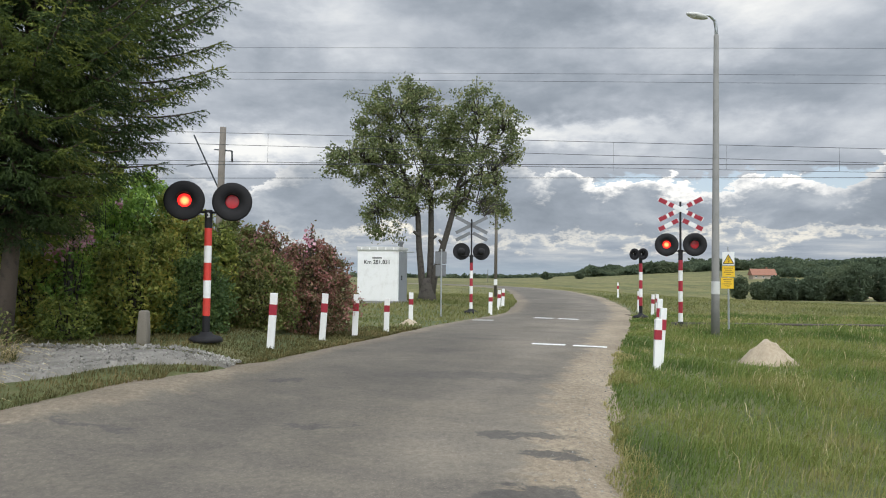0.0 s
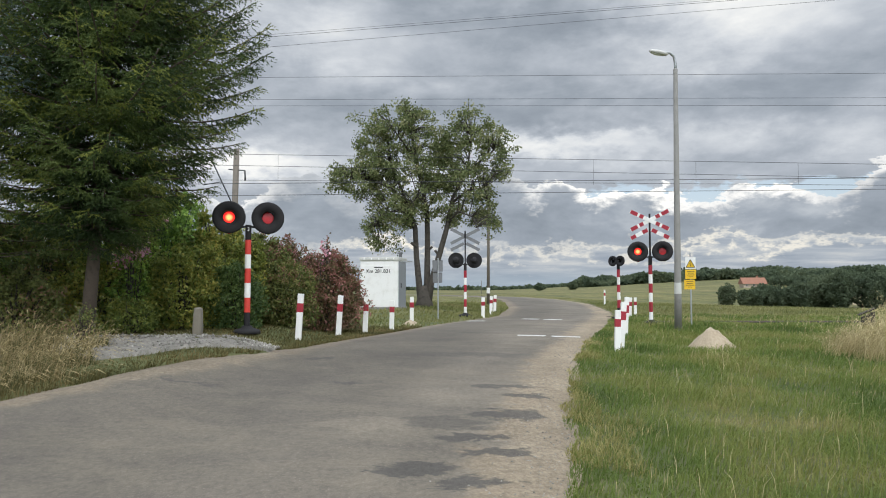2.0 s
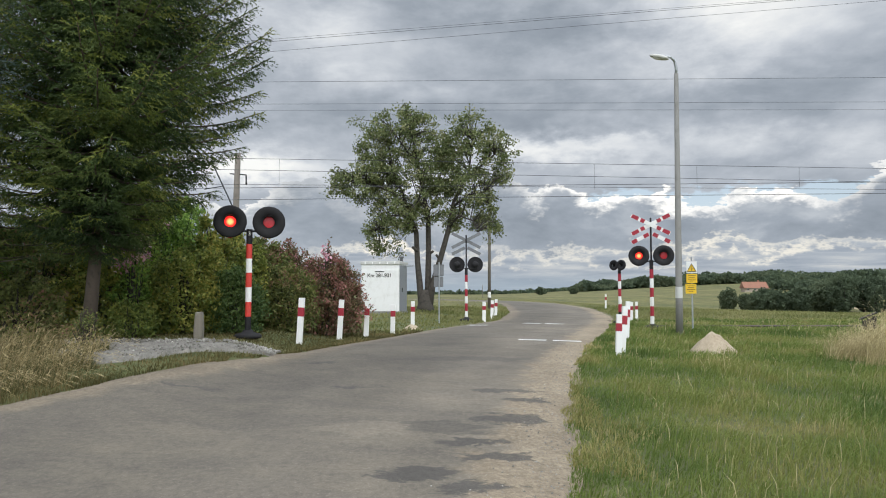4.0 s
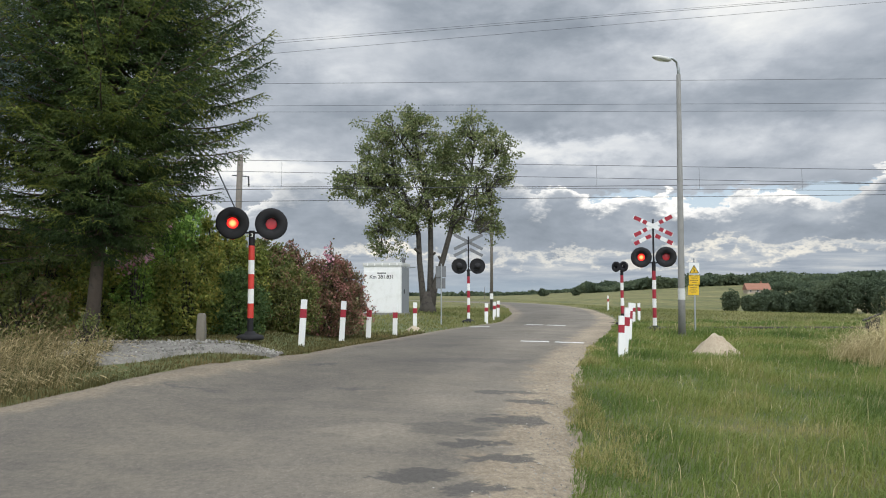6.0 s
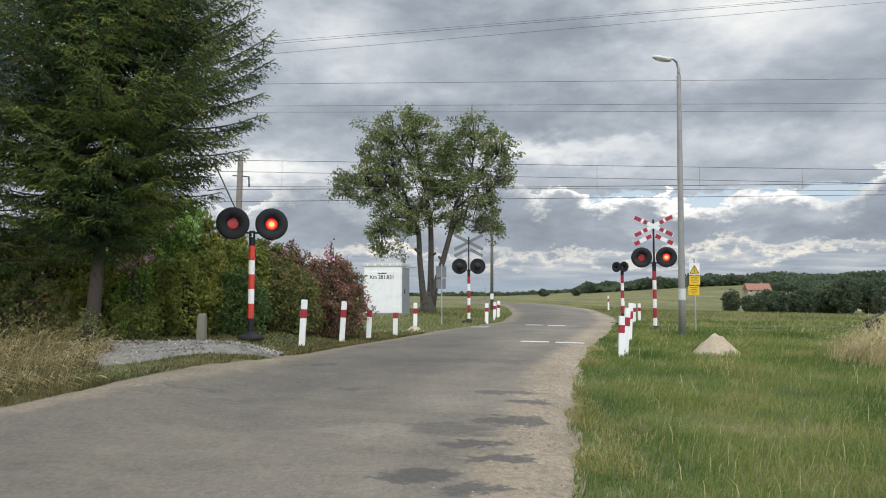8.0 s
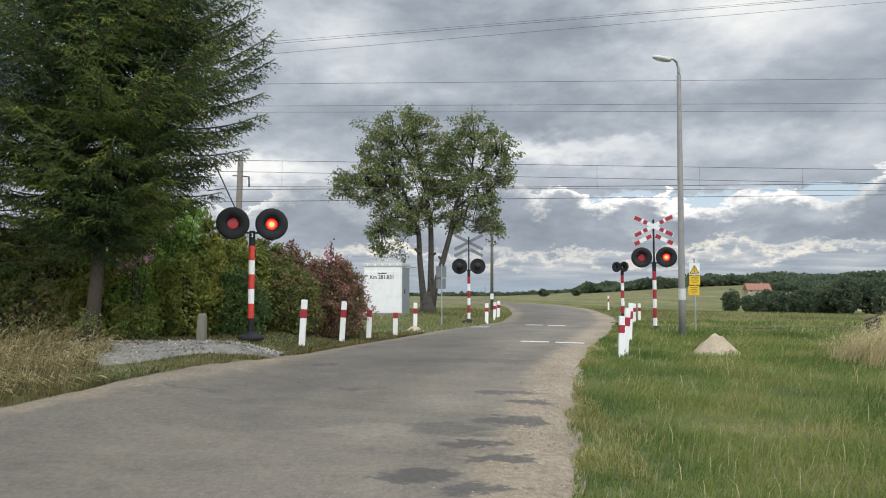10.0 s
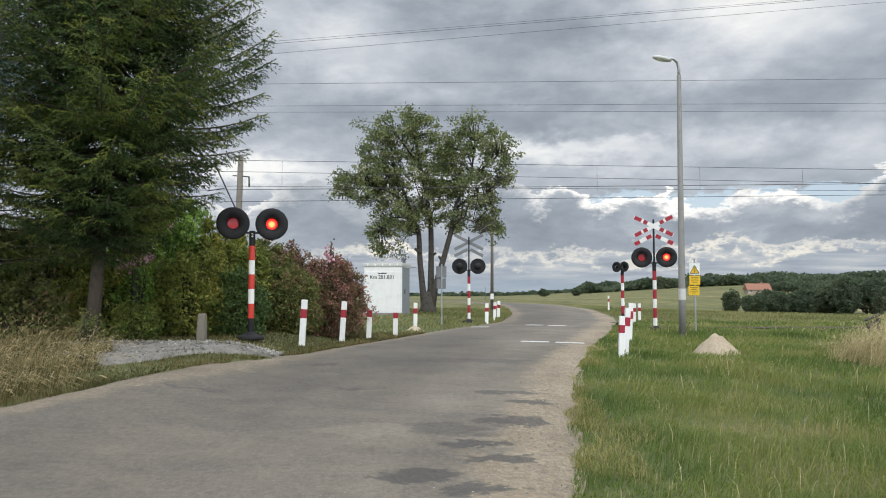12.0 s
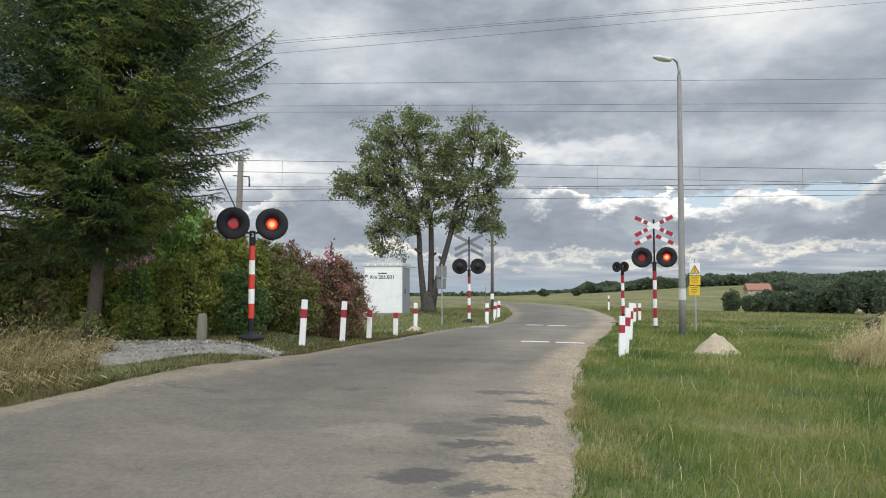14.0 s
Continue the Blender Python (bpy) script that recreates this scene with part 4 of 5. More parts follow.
def heap(x, y, rx, ry, tall, mat, label):
    bm = bmesh.new()
    n, rings = 40, 14
    grid = []
    for j in range(rings + 1):
        r = j / rings
        row = []
        for i in range(n):
            a = i * math.tau / n
            w = 1 + 0.22 * noise.noise(Vector((math.cos(a) * 1.5 + x, math.sin(a) * 1.5, 0)))
            px, py = rx * r * w * math.cos(a), ry * r * w * math.sin(a)
            pz = tall * (1 - r ** 1.35) * (1 + 0.12 * noise.noise(Vector((px * 6, py * 6, 1)))) + 0.03 * noise.noise(Vector((px * 9, py * 9, 4)))
            row.append(bm.verts.new((px, py, pz + height(x + px, y + py) - height(x, y) - 0.06 * r)))
        grid.append(row)
    for a, b in zip(grid, grid[1:]):
        for i in range(n):
            bm.faces.new((a[i], a[(i + 1) % n], b[(i + 1) % n], b[i]))
    bmesh.ops.remove_doubles(bm, verts=bm.verts, dist=0.002)
    ob = part("sand_heap", bm, mat, None, shade=True)
    ob.location = (x, y, height(x, y))
    tagged(ob, label, "sand heap", "heaps beside the road")


heap(5.87, 15.3, 0.55, 0.46, 0.42, M_HEAP, "pale pile of sand in the green grass")
heap(-0.95, 23.2, 0.34, 0.3, 0.14, M_HEAP, "low flat lump of sand beside a guide post")


# ---- vegetation ----
def broadleaf_tree(x, y):
    """An old fruit tree: three stems on one foot, crooked limbs, and twigs that end in tufts of leaves."""
    s = thing("broadleaf_tree", x, y, height(x, y) - 0.1, "many-stemmed leafy fruit tree with an open crown", "tree")
    r = np.random.default_rng(31)
    stems = [
        [(-0.08, 0, 0.0), (-0.22, 0, 1.1), (-0.42, 0.05, 2.6), (-0.50, 0.1, 4.1), (-1.05, 0.25, 5.7), (-1.8, 0.35, 7.6), (-2.0, 0.3, 9.4)],
        [(0.02, 0.1, 0.0), (0.06, 0.1, 1.3), (0.20, 0.2, 3.2), (0.13, 0.25, 4.8), (-0.2, 0.1, 6.6), (-0.57, -0.1, 8.5), (-0.8, -0.1, 9.9)],
        [(0.12, -0.05, 0.0), (0.38, -0.05, 1.3), (0.82, -0.1, 2.9), (1.2, -0.15, 4.2), (1.5, 0.0, 5.6), (2.2, 0.2, 7.3), (2.5, 0.2, 9.3)],
    ]
    limbs = [
        [(-0.9, 0.2, 5.2), (-1.6, -0.2, 6.1), (-2.6, -0.4, 6.5), (-3.6, -0.3, 6.6), (-4.3, -0.2, 6.9)],
        [(-1.4, 0.3, 6.6), (-2.2, 0.6, 7.5), (-3.0, 0.8, 8.0), (-3.6, 0.9, 8.3)],
        [(-0.5, 0.1, 4.3), (-1.0, -0.3, 4.9), (-1.8, -0.6, 4.9), (-2.5, -0.7, 4.1)],
        [(0.1, 0.2, 5.0), (0.6, 0.5, 6.0), (0.8, 0.9, 7.4), (1.1, 1.0, 8.6)],
        [(1.4, 0.0, 5.4), (2.2, -0.3, 6.0), (3.0, -0.5, 6.1), (3.5, -0.5, 5.2)],
        [(2.0, 0.1, 6.8), (2.9, 0.2, 7.6), (3.6, 0.3, 8.2), (4.1, 0.2, 8.0)],
        [(-0.4, 0.0, 7.6), (-1.2, -0.4, 8.6), (-1.9, -0.6, 9.6)],
        [(1.2, -0.2, 4.3), (1.7, -0.7, 4.9), (2.4, -0.9, 4.6), (2.7, -1.0, 3.9)],
        [(0.1, 0.2, 4.6), (0.0, -0.5, 5.3), (-0.3, -1.0, 5.6), (-0.6, -1.4, 5.2)],
    ]
    bm = bmesh.new()
    for st in stems:
        crooked = [Vector(p) + (Vector((r.normal() * 0.05, r.normal() * 0.05, 0)) if 0 < i < 6 else Vector()) for i, p in enumerate(st)]
        tube(crooked, [0.25, 0.17, 0.145, 0.13, 0.09, 0.06, 0.02], 10, bm)
    for li in limbs:
        tube(li, [0.075 - 0.06 * i / (len(li) - 1) for i in range(len(li))], 7, bm)
    tube([(0.0, 0, -0.1), (0.02, 0, 0.35), (0.02, 0, 0.8), (0.02, 0, 1.15)], [0.52, 0.41, 0.33, 0.2], 14, bm)
    tube([(-0.36, -0.02, 3.1), (-0.66, -0.1, 3.35)], [0.09, 0.07], 8, bm)
    tube([(0.2, 0.2, 3.0), (0.42, 0.12, 3.15)], [0.08, 0.06], 8, bm)
    tube([(0.75, -0.1, 2.7), (0.56, -0.2, 2.95)], [0.08, 0.06], 8, bm)
    lobes = ((-1.6, 9.65, 1.4, 1.05), (-0.3, 9.75, 1.0, 0.8), (-2.7, 8.5, 0.95, 0.85), (-3.3, 7.3, 0.95, 0.8), (-4.4, 6.9, 0.6, 0.6), (-3.1, 6.3, 1.1, 0.7), (-1.4, 7.6, 1.4, 1.2),
             (0.0, 7.7, 1.2, 1.3), (-1.7, 5.3, 1.35, 1.0), (-2.3, 4.0, 0.85, 0.95), (-0.8, 4.9, 0.75, 0.8), (0.5, 5.8, 0.9, 1.1), (1.4, 8.3, 0.75, 0.95), (2.5, 9.3, 1.05, 0.95), (3.5, 8.4, 0.95, 1.05),
             (2.3, 6.7, 1.15, 1.2), (3.0, 5.3, 0.85, 1.0), (3.5, 4.4, 0.4, 0.45), (4.0, 7.3, 0.5, 0.6), (1.5, 4.9, 0.5, 0.7), (0.9, 7.2, 0.9, 1.2), (0.8, 8.9, 0.7, 0.6), (-2.1, 7.0, 0.9, 0.8))
    path = [Vector(a).lerp(Vector(b), k / 5) for st in [q[3:] for q in stems] + limbs for a, b in zip(st, st[1:]) for k in range(5)]
    centres = []
    for cx, cz, rx, rz in lobes:
        for i in range(int(30 * rx * rz) + 7):
            d = Vector(r.normal(size=3)).normalized() * r.uniform(0.3, 1.12) ** 0.6
            d *= 1.0 + 0.35 * (r.uniform() < 0.16)
            tip = Vector((cx + d.x * rx, d.y * (rx + 0.45), cz + d.z * rz))
            root = min(path, key=lambda p: (p - tip).length + 0.9 * max(0.0, p.z - tip.z + 0.4))
            bend = root.lerp(tip, 0.5) + Vector((0, 0, 0.12 * (tip - root).length)) + Vector(r.normal(size=3)) * 0.14
            end = tip + Vector((r.normal() * 0.16, r.normal() * 0.16, -r.uniform(-0.12, 0.42)))
            tube([root, bend, tip, end], [0.026, 0.019, 0.010, 0.004], 4, bm)
            n = int(r.integers(30, 74))
            f = np.clip(r.uniform(0.25, 1.0, n) ** 0.5, 0, 1)[:, None]
            b, t, e = np.array(bend), np.array(tip), np.array(end)
            along = np.where(f < 0.7, b + (t - b) * f / 0.7, t + (e - t) * (f - 0.7) / 0.3)
            puff = r.normal(size=(n, 3))
            puff *= (r.uniform(0.1, 1, n) ** 0.6 / np.linalg.norm(puff, axis=1))[:, None]
            centres.append(along + puff * r.uniform(0.22, 0.46) * np.array([1.15, 1.15, 0.8]) + np.array([0, 0, -0.05]))
    part("trunk", bm, M_BARK, s, shade=True)
    part("crown", leaf_cloud("crown", np.concatenate(centres), 0.135, M_TREELEAF, 0.6, 0.3), None, s)
broadleaf_tree(-0.78, 36.0)


def spruce(x, y, tall, low, reach, needles, label, seed, step=0.27, dense=10, gap=0.08, per=7, lean=0.0, young=0.55):
    """A spruce: boughs that sag and lift at the tip, side branches hanging from them, and needled twigs."""
    r = np.random.default_rng(seed)
    s = thing("spruce_tree", x, y, height(x, y) - 0.1, label, "tree", "spruces at the driveway", 0, 0, lean)
    bm = tube([(0, 0, 0), (0.02, 0, low), (0.05, 0, tall * 0.6), (0, 0, tall)], [0.14, 0.105, 0.07, 0.02], 12)
    roots, ways, lengths, fresh = [], [], [], []

    def twig(p, w, ln, new_growth):
        roots.append(p), ways.append(w / np.linalg.norm(w)), lengths.append(ln), fresh.append(new_growth)

    z = low
    while z < tall - 0.3:
        full = reach(z)
        count = dense if full > 1 else 5
        for k in range(count):
            az = (k + r.uniform(-0.4, 0.4)) * math.tau / count + z * 2.4
            ln = full * r.uniform(0.78, 1.05)
            out = np.array([math.cos(az), math.sin(az), 0.0])
            side = np.array([-out[1], out[0], 0.0])
            p = np.array([0.02, 0, z + r.uniform(-0.09, 0.09)])
            bright = r.uniform() < 0.6
            steps = 8
            f = np.linspace(0, 1, steps + 1)
            drop = -0.17 * np.sin(f * math.pi * 0.7) * ln + (0.12 + 0.36 * smooth(3.6, 6.2, z)) * ln * f ** 1.6 - 0.16 * ln * f * (1 - smooth(2.6, 4.4, z))
            sway = r.normal() * 0.08 * ln * f ** 2
            pts = p + out * (ln * f)[:, None] + side * sway[:, None] + np.array([0, 0, 1.0]) * drop[:, None]
            tube([tuple(q) for q in pts], [0.035 * (1 - i / (steps + 1)) + 0.004 for i in range(steps + 1)], 4, bm)
            twig(pts[-3], pts[-1] - pts[-3], np.linalg.norm(pts[-1] - pts[-3]) + 0.10, bright)
            n = max(4, int(ln / gap))
            for i in range(n):
                g = min(0.985, 0.14 + 0.86 * (i + r.uniform(0, 0.8)) / n)
                j = int(g * steps)
                q = pts[j] + (pts[j + 1] - pts[j]) * (g * steps - j)
                fwd = pts[j + 1] - pts[j]
                fwd = fwd / np.linalg.norm(fwd)
                hang = r.uniform(0.2, 0.95) * (1.15 - 0.7 * g)
                way = fwd * r.uniform(0.55, 0.9) + side * (1 if i % 2 else -1) * r.uniform(0.5, 0.9) - np.array([0, 0, hang])
                way = way / np.linalg.norm(way)
                long = (0.16 + 0.62 * (1 - g) ** 0.6 * min(1.0, ln / 1.8)) * r.uniform(0.75, 1.25)
                new_growth = bright and g > 0.45 and r.uniform() < young
                twig(q, way, long, new_growth)
                across = np.cross(way, np.array([0, 0, 1.0]))
                across = across / (np.linalg.norm(across) + 1e-6)
                m = int(long / 0.06)
                for a in range(m):
                    h = (a + r.uniform(0.2, 0.8)) / m
                    w = way * 0.75 + across * (0.75 if a % 2 else -0.75) + np.array([0, 0, r.uniform(-1.1, 0.05)])
                    twig(q + way * long * h, w, (0.09 + 0.14 * (1 - h)) * r.uniform(0.7, 1.3), new_growth and h > 0.3)
        z += step * (1 if z < 7.8 else 2.6)
    roots, ways, lengths, fresh = np.array(roots), np.array(ways), np.array(lengths), np.array(fresh)

    def brush(name, pick, mat):
        a, w, ln = roots[pick], ways[pick], lengths[pick]
        n = np.maximum(4, (per * ln / 0.14).astype(int))
        at = np.repeat(np.arange(len(a)), n)
        base = a[at] + w[at] * (ln[at] * r.uniform(0, 1, len(at)))[:, None]
        spread = r.normal(size=(len(at), 3))
        spread -= (spread * w[at]).sum(-1, keepdims=True) * w[at]
        spread /= np.linalg.norm(spread, axis=-1, keepdims=True)
        tip = base + spread * 0.026 + w[at] * 0.038
        half = np.cross(spread, w[at]) * 0.0095
        v = np.stack([base - half, base + half, tip], axis=1).reshape(-1, 3)
        part(name, mesh_of(name, v, np.arange(len(v)).reshape(-1, 3), mat), None, s)

    brush("needles", ~fresh, needles)
    if fresh.any() and needles is M_SPRUCE:
        brush("young_growth", fresh, M_SHOOT)
    elif fresh.any():
        brush("young_growth", fresh, needles)
    part("trunk", bm, M_SPRUCEBARK, s, shade=True)
    return s
SWAYING = []


def near_reach(z):
    return np.interp(z, [1.95, 2.4, 2.9, 3.9, 4.9, 5.5, 6.2, 8.0, 13.0], [0.75, 1.15, 1.65, 2.35, 2.9, 2.9, 2.6, 2.0, 0.2])


def far_reach(z):
    return np.interp(z, [0.8, 3.0, 6.0, 13.0], [2.4, 2.6, 2.0, 0.2])


SWAYING.append((spruce(-6.55, 13.2, 12.5, 1.95, near_reach, M_SPRUCE, "tall dark green spruce with drooping boughs", 3, 0.36, 13, 0.068, 8, lean=3.0), 0.14, 2.1))
spruce(-8.9, 12.0, 12.0, 4.3, far_reach, M_BLUESPRUCE, "blue-grey spruce with high boughs beside the green one", 5, 0.34, 9, 0.12, 6)
spruce(-10.2, 13.6, 5.8, 2.2, far_reach, M_SPRUCE, "dark green spruce at the garden's edge", 8, 0.3, 9, 0.12, 6)


def shrub(x, y, rx, ry, tall, mat, count, size, label, group="shrubs along the driveway", blossoms=0, kind="", droop=0.0):
    """A bush of leaves in uneven lumps, with leafy shoots that arch out of it."""
    z = height(x, y)
    s = thing("shrub", x, y, z - 0.05, label, "shrub", group, kind=kind)
    body = int(count * 0.55)
    d = rng.normal(size=(body, 3))
    d /= np.linalg.norm(d, axis=1, keepdims=True)
    lump = np.array([noise.noise(Vector((a * 2.6 + x, b * 2.6 + y, c * 2.6))) + 0.8 * noise.noise(Vector((a * 6 + y, b * 6, c * 6 + x))) for a, b, c in d])
    rad = (0.94 + 0.40 * lump) * rng.uniform(0.0, 1.0, body) ** 0.16
    p = d * rad[:, None] * np.array([rx, ry, tall * 0.62]) + np.array([0, 0, tall * 0.38])
    p += rng.normal(size=p.shape) * 0.05
    bm = bmesh.new()
    sprays = [p]
    shoots = max(10, int(count / 260))
    for i in range(shoots):
        a, e = rng.uniform(0, math.tau), rng.uniform(-0.1, 1.0)
        flat = math.cos(e * 1.4)
        tip = np.array([math.cos(a) * rx * flat, math.sin(a) * ry * flat, tall * (0.38 + 0.62 * max(0.0, math.sin(e * 1.5)))]) * rng.uniform(0.95, 1.16)
        root = tip * np.array([0.25, 0.25, 0.35])
        mid = root + (tip - root) * 0.6 + np.array([0, 0, 0.22 * tall * rng.uniform(0.3, 1.0)])
        end = tip + (tip - mid) * np.array([0.3, 0.3, 0.0]) - np.array([0, 0, rng.uniform(0.0, 0.22) * tall])
        tube([tuple(root), tuple(mid), tuple(tip), tuple(end)], [0.012, 0.009, 0.005, 0.002], 4, bm)
        n = int(count * 0.30 / shoots)
        f = rng.uniform(0.2, 1, n)[:, None]
        along = np.where(f < 0.7, mid + (tip - mid) * f / 0.7, tip + (end - tip) * (f - 0.7) / 0.3)
        sprays.append(along + rng.normal(size=(n, 3)) * 0.055)
    p = np.concatenate(sprays)
    keep = p[:, 2] > 0.04
    part("foliage", leaf_cloud("foliage", p[keep], size * 1.22, mat, 0.6, droop), None, s)
    for i in range(10):
        a = rng.uniform(0, math.tau)
        end = Vector((math.cos(a) * rx * rng.uniform(0.3, 0.95), math.sin(a) * ry * rng.uniform(0.3, 0.95), tall * rng.uniform(0.6, 1.08)))
        tube([(end.x * 0.15, end.y * 0.15, 0), (end.x * 0.6, end.y * 0.6, end.z * 0.6), end], [0.022, 0.014, 0.004], 5, bm)
    part("stem", bm, M_BARK, s)
    if blossoms:
        top = p[(p[:, 2] > tall * 0.72)]
        heads = top[rng.integers(0, len(top), max(6, blossoms // 12))]
        pick = heads[rng.integers(0, len(heads), blossoms)] + rng.normal(size=(blossoms, 3)) * 0.06
        part("blossom", leaf_cloud("blossom", pick, 0.08, M_BLOSSOM, 0.9), None, s, "small pink flowers")
    return s
shrub(-3.25, 19.1, 1.2, 0.9, 1.9, M_SHRUB_RED, 26000, 0.062, "rounded shrub with dense reddish-green leaves", blossoms=30)
shrub(-4.2, 18.7, 1.0, 0.8, 2.0, M_SHRUB_RED, 20000, 0.062, "middle shrub with dense reddish-brown leaves", blossoms=40)
shrub(-5.0, 18.2, 1.35, 0.95, 2.15, M_SHRUB_OLIVE, 28000, 0.07, "wide shrub with green leaves turning red", blossoms=30)
shrub(-3.85, 17.6, 0.75, 0.5, 1.45, M_SHRUB_OLIVE, 14000, 0.06, "low front shrub with small olive leaves")
shrub(-4.6, 16.0, 0.62, 0.5, 1.35, M_SHRUB_DARK, 10000, 0.06, "low dark green shrub behind the signal")
shrub(-5.2, 16.2, 0.6, 0.5, 1.7, M_SHRUB_YELLOW, 9000, 0.065, "yellowing shrub beside the signal")
shrub(-5.75, 15.7, 0.8, 0.6, 1.65, M_SHRUB_YELLOW, 10000, 0.07, "leafy garden shrub turning yellow")
shrub(-5.4, 17.2, 1.1, 0.8, 2.45, M_SHRUB_YELLOW, 13000, 0.08, "tall shrub with yellowing green leaves")
shrub(-6.9, 17.2, 1.25, 0.9, 2.75, M_SHRUB_GREEN, 14000, 0.085, "tall bright green garden shrub with pink flowers", blossoms=60)
shrub(-7.4, 15.6, 1.1, 0.7, 1.7, M_SHRUB_YELLOW, 12000, 0.07, "yellow-green shrub behind the spruce trunk")
shrub(-6.6, 15.2, 0.36, 0.3, 2.05, M_SHRUB_GREEN, 2500, 0.07, "slender bush topped by pale pink flowers", blossoms=900)
shrub(-9.2, 16.0, 1.5, 0.9, 2.4, M_SHRUB_OLIVE, 14000, 0.085, "broad green and brown garden shrub in shade")
shrub(-11.3, 15.5, 1.6, 1.0, 2.7, M_SHRUB_GREEN, 13000, 0.09, "green leafy shrub under the spruces")
shrub(-7.2, 18.8, 1.3, 1.0, 3.25, M_SHRUB_GREEN, 12000, 0.09, "high green shrub at the back of the garden")
shrub(-9.8, 18.6, 1.7, 1.0, 3.0, M_SHRUB_DARK, 12000, 0.095, "high dark shrub at the back of the garden")
shrub(-6.35, 14.6, 0.5, 0.35, 0.65, M_SHRUB_YELLOW, 3500, 0.055, "small pale bush at the driveway")
shrub(-8.3, 13.9, 0.9, 0.5, 1.2, M_SHRUB_OLIVE, 7000, 0.06, "low weedy bush beside the spruce")
shrub(-6.2, 12.4, 0.32, 0.25, 0.6, M_SHRUB_OLIVE, 900, 0.045, "thin weeds at the foot of the spruce")
shrub(-10.2, 13.9, 1.2, 0.7, 1.9, M_SHRUB_GREEN, 10000, 0.075, "green leafy bush at the garden's edge")
shrub(-3.02, 18.8, 0.2, 0.2, 2.3, M_SHRUB_RED, 500, 0.06, "thin upright twig with pink flowers", blossoms=100)


def grass(name, count, place, tall, mat, label, wide=0.007, seed=1, wind=0.25, bend=1.0, heads=0.0):
    """Bent blades over an area; place(u, v) gives x, y and a height factor or nothing."""
    r = np.random.default_rng(seed)
    roots, hs = [], []
    while len(roots) < count:
        got = place(r.uniform(), r.uniform())
        if got is None:
            count -= 1
            continue
        px, py, k = got
        roots.append((px, py, height(px, py) - 0.04)), hs.append(k)
    roots, n = np.array(roots), len(roots)
    hs = np.array(hs) * tall * r.uniform(0.45, 1.15, n)
    az = r.uniform(0, math.tau, n)
    lean = r.uniform(0.1, 1.1, n) * bend
    gust = wind * r.uniform(0.3, 1.7, n)
    out = np.stack([np.cos(az) * lean + gust, np.sin(az) * lean, np.zeros(n)], 1)
    side = np.stack([np.cos(az + 1.3), np.sin(az + 1.3) * 0.5, np.zeros(n)], 1)
    far = 1 + np.clip((roots[:, 1] - 8) / 10, 0, 3)
    w = (wide * far * r.uniform(0.7, 1.3, n))[:, None]
    up = np.array([0, 0, 1.0])
    mid = roots + (up * 0.6 + out * 0.22) * hs[:, None]
    sunk = np.clip(0.95 - 0.28 * (np.hypot(out[:, 0], out[:, 1]) - 0.4), 0.45, 0.95)[:, None]
    tip = roots + (up * sunk + out * 0.75) * hs[:, None]
    v = np.stack([roots - side * w, roots + side * w, mid + side * w * 0.75, mid - side * w * 0.75, tip + side * w * 0.12, tip - side * w * 0.12], 1).reshape(-1, 3)
    b = np.arange(n)[:, None] * 6
    faces = np.concatenate([b + np.array([[0, 1, 2, 3]]), b + np.array([[3, 2, 4, 5]])])
    if heads:
        way = (tip - mid) / np.linalg.norm(tip - mid, axis=1, keepdims=True)
        ln, fat = heads * r.uniform(0.6, 1.3, n)[:, None], side * 0.009 * r.uniform(0.6, 1.4, n)[:, None]
        nod = np.array([0.25, 0, -0.25]) * ln
        ear = np.stack([tip - way * ln * 0.4, tip + way * ln * 0.15 + fat, tip + way * ln * 0.7 + nod, tip + way * ln * 0.15 - fat], 1).reshape(-1, 3)
        faces = np.concatenate([faces, len(v) + np.arange(n)[:, None] * 4 + np.array([[0, 1, 2, 3]])])
        v = np.concatenate([v, ear])
    base = np.array([roots[:, 0].mean(), roots[:, 1].mean(), roots[:, 2].min()])
    ob = tagged(new(name, mesh_of(name, v - base, faces, mat)), label, "grass", kind="stuff")
    ob.location = base
    return ob


def right_verge(u, v):
    y = -3.0 + 33 * v ** 1.35
    lo = edge(RIGHT_EDGE, y) - 0.08 + 0.22 * noise.noise(Vector((y * 1.4, 3, 0)))
    hi = max(4.5, 2.6 + 0.66 * y)
    x = lo + (hi - lo) * u ** 1.15
    clump = 0.72 + 0.5 * noise.noise(Vector((x * 0.9, y * 0.6, 0)))
    k = clump * (0.45 + 0.55 * smooth(0.0, 1.2, x - lo))
    if (x - 5.87) ** 2 / 0.4 + (y - 15.3) ** 2 / 0.25 < 1:
        return None
    return x, y, max(0.12, k) * (0.5 if 23.2 < y < 24.2 else 0.85 if y < 30 else 1)


def right_fringe(u, v):
    y = 3.5 + 14 * v ** 1.3
    lo = edge(RIGHT_EDGE, y) - 0.12 + 0.24 * noise.noise(Vector((y * 1.4, 3, 0))) + 0.10 * noise.noise(Vector((y * 6, 1, 0)))
    x = lo + 0.9 * u ** 1.7
    if noise.noise(Vector((x * 1.5, y * 0.9, 5))) < -0.1 + 0.5 * u:
        return None
    return x, y, 0.7 + 0.5 * u


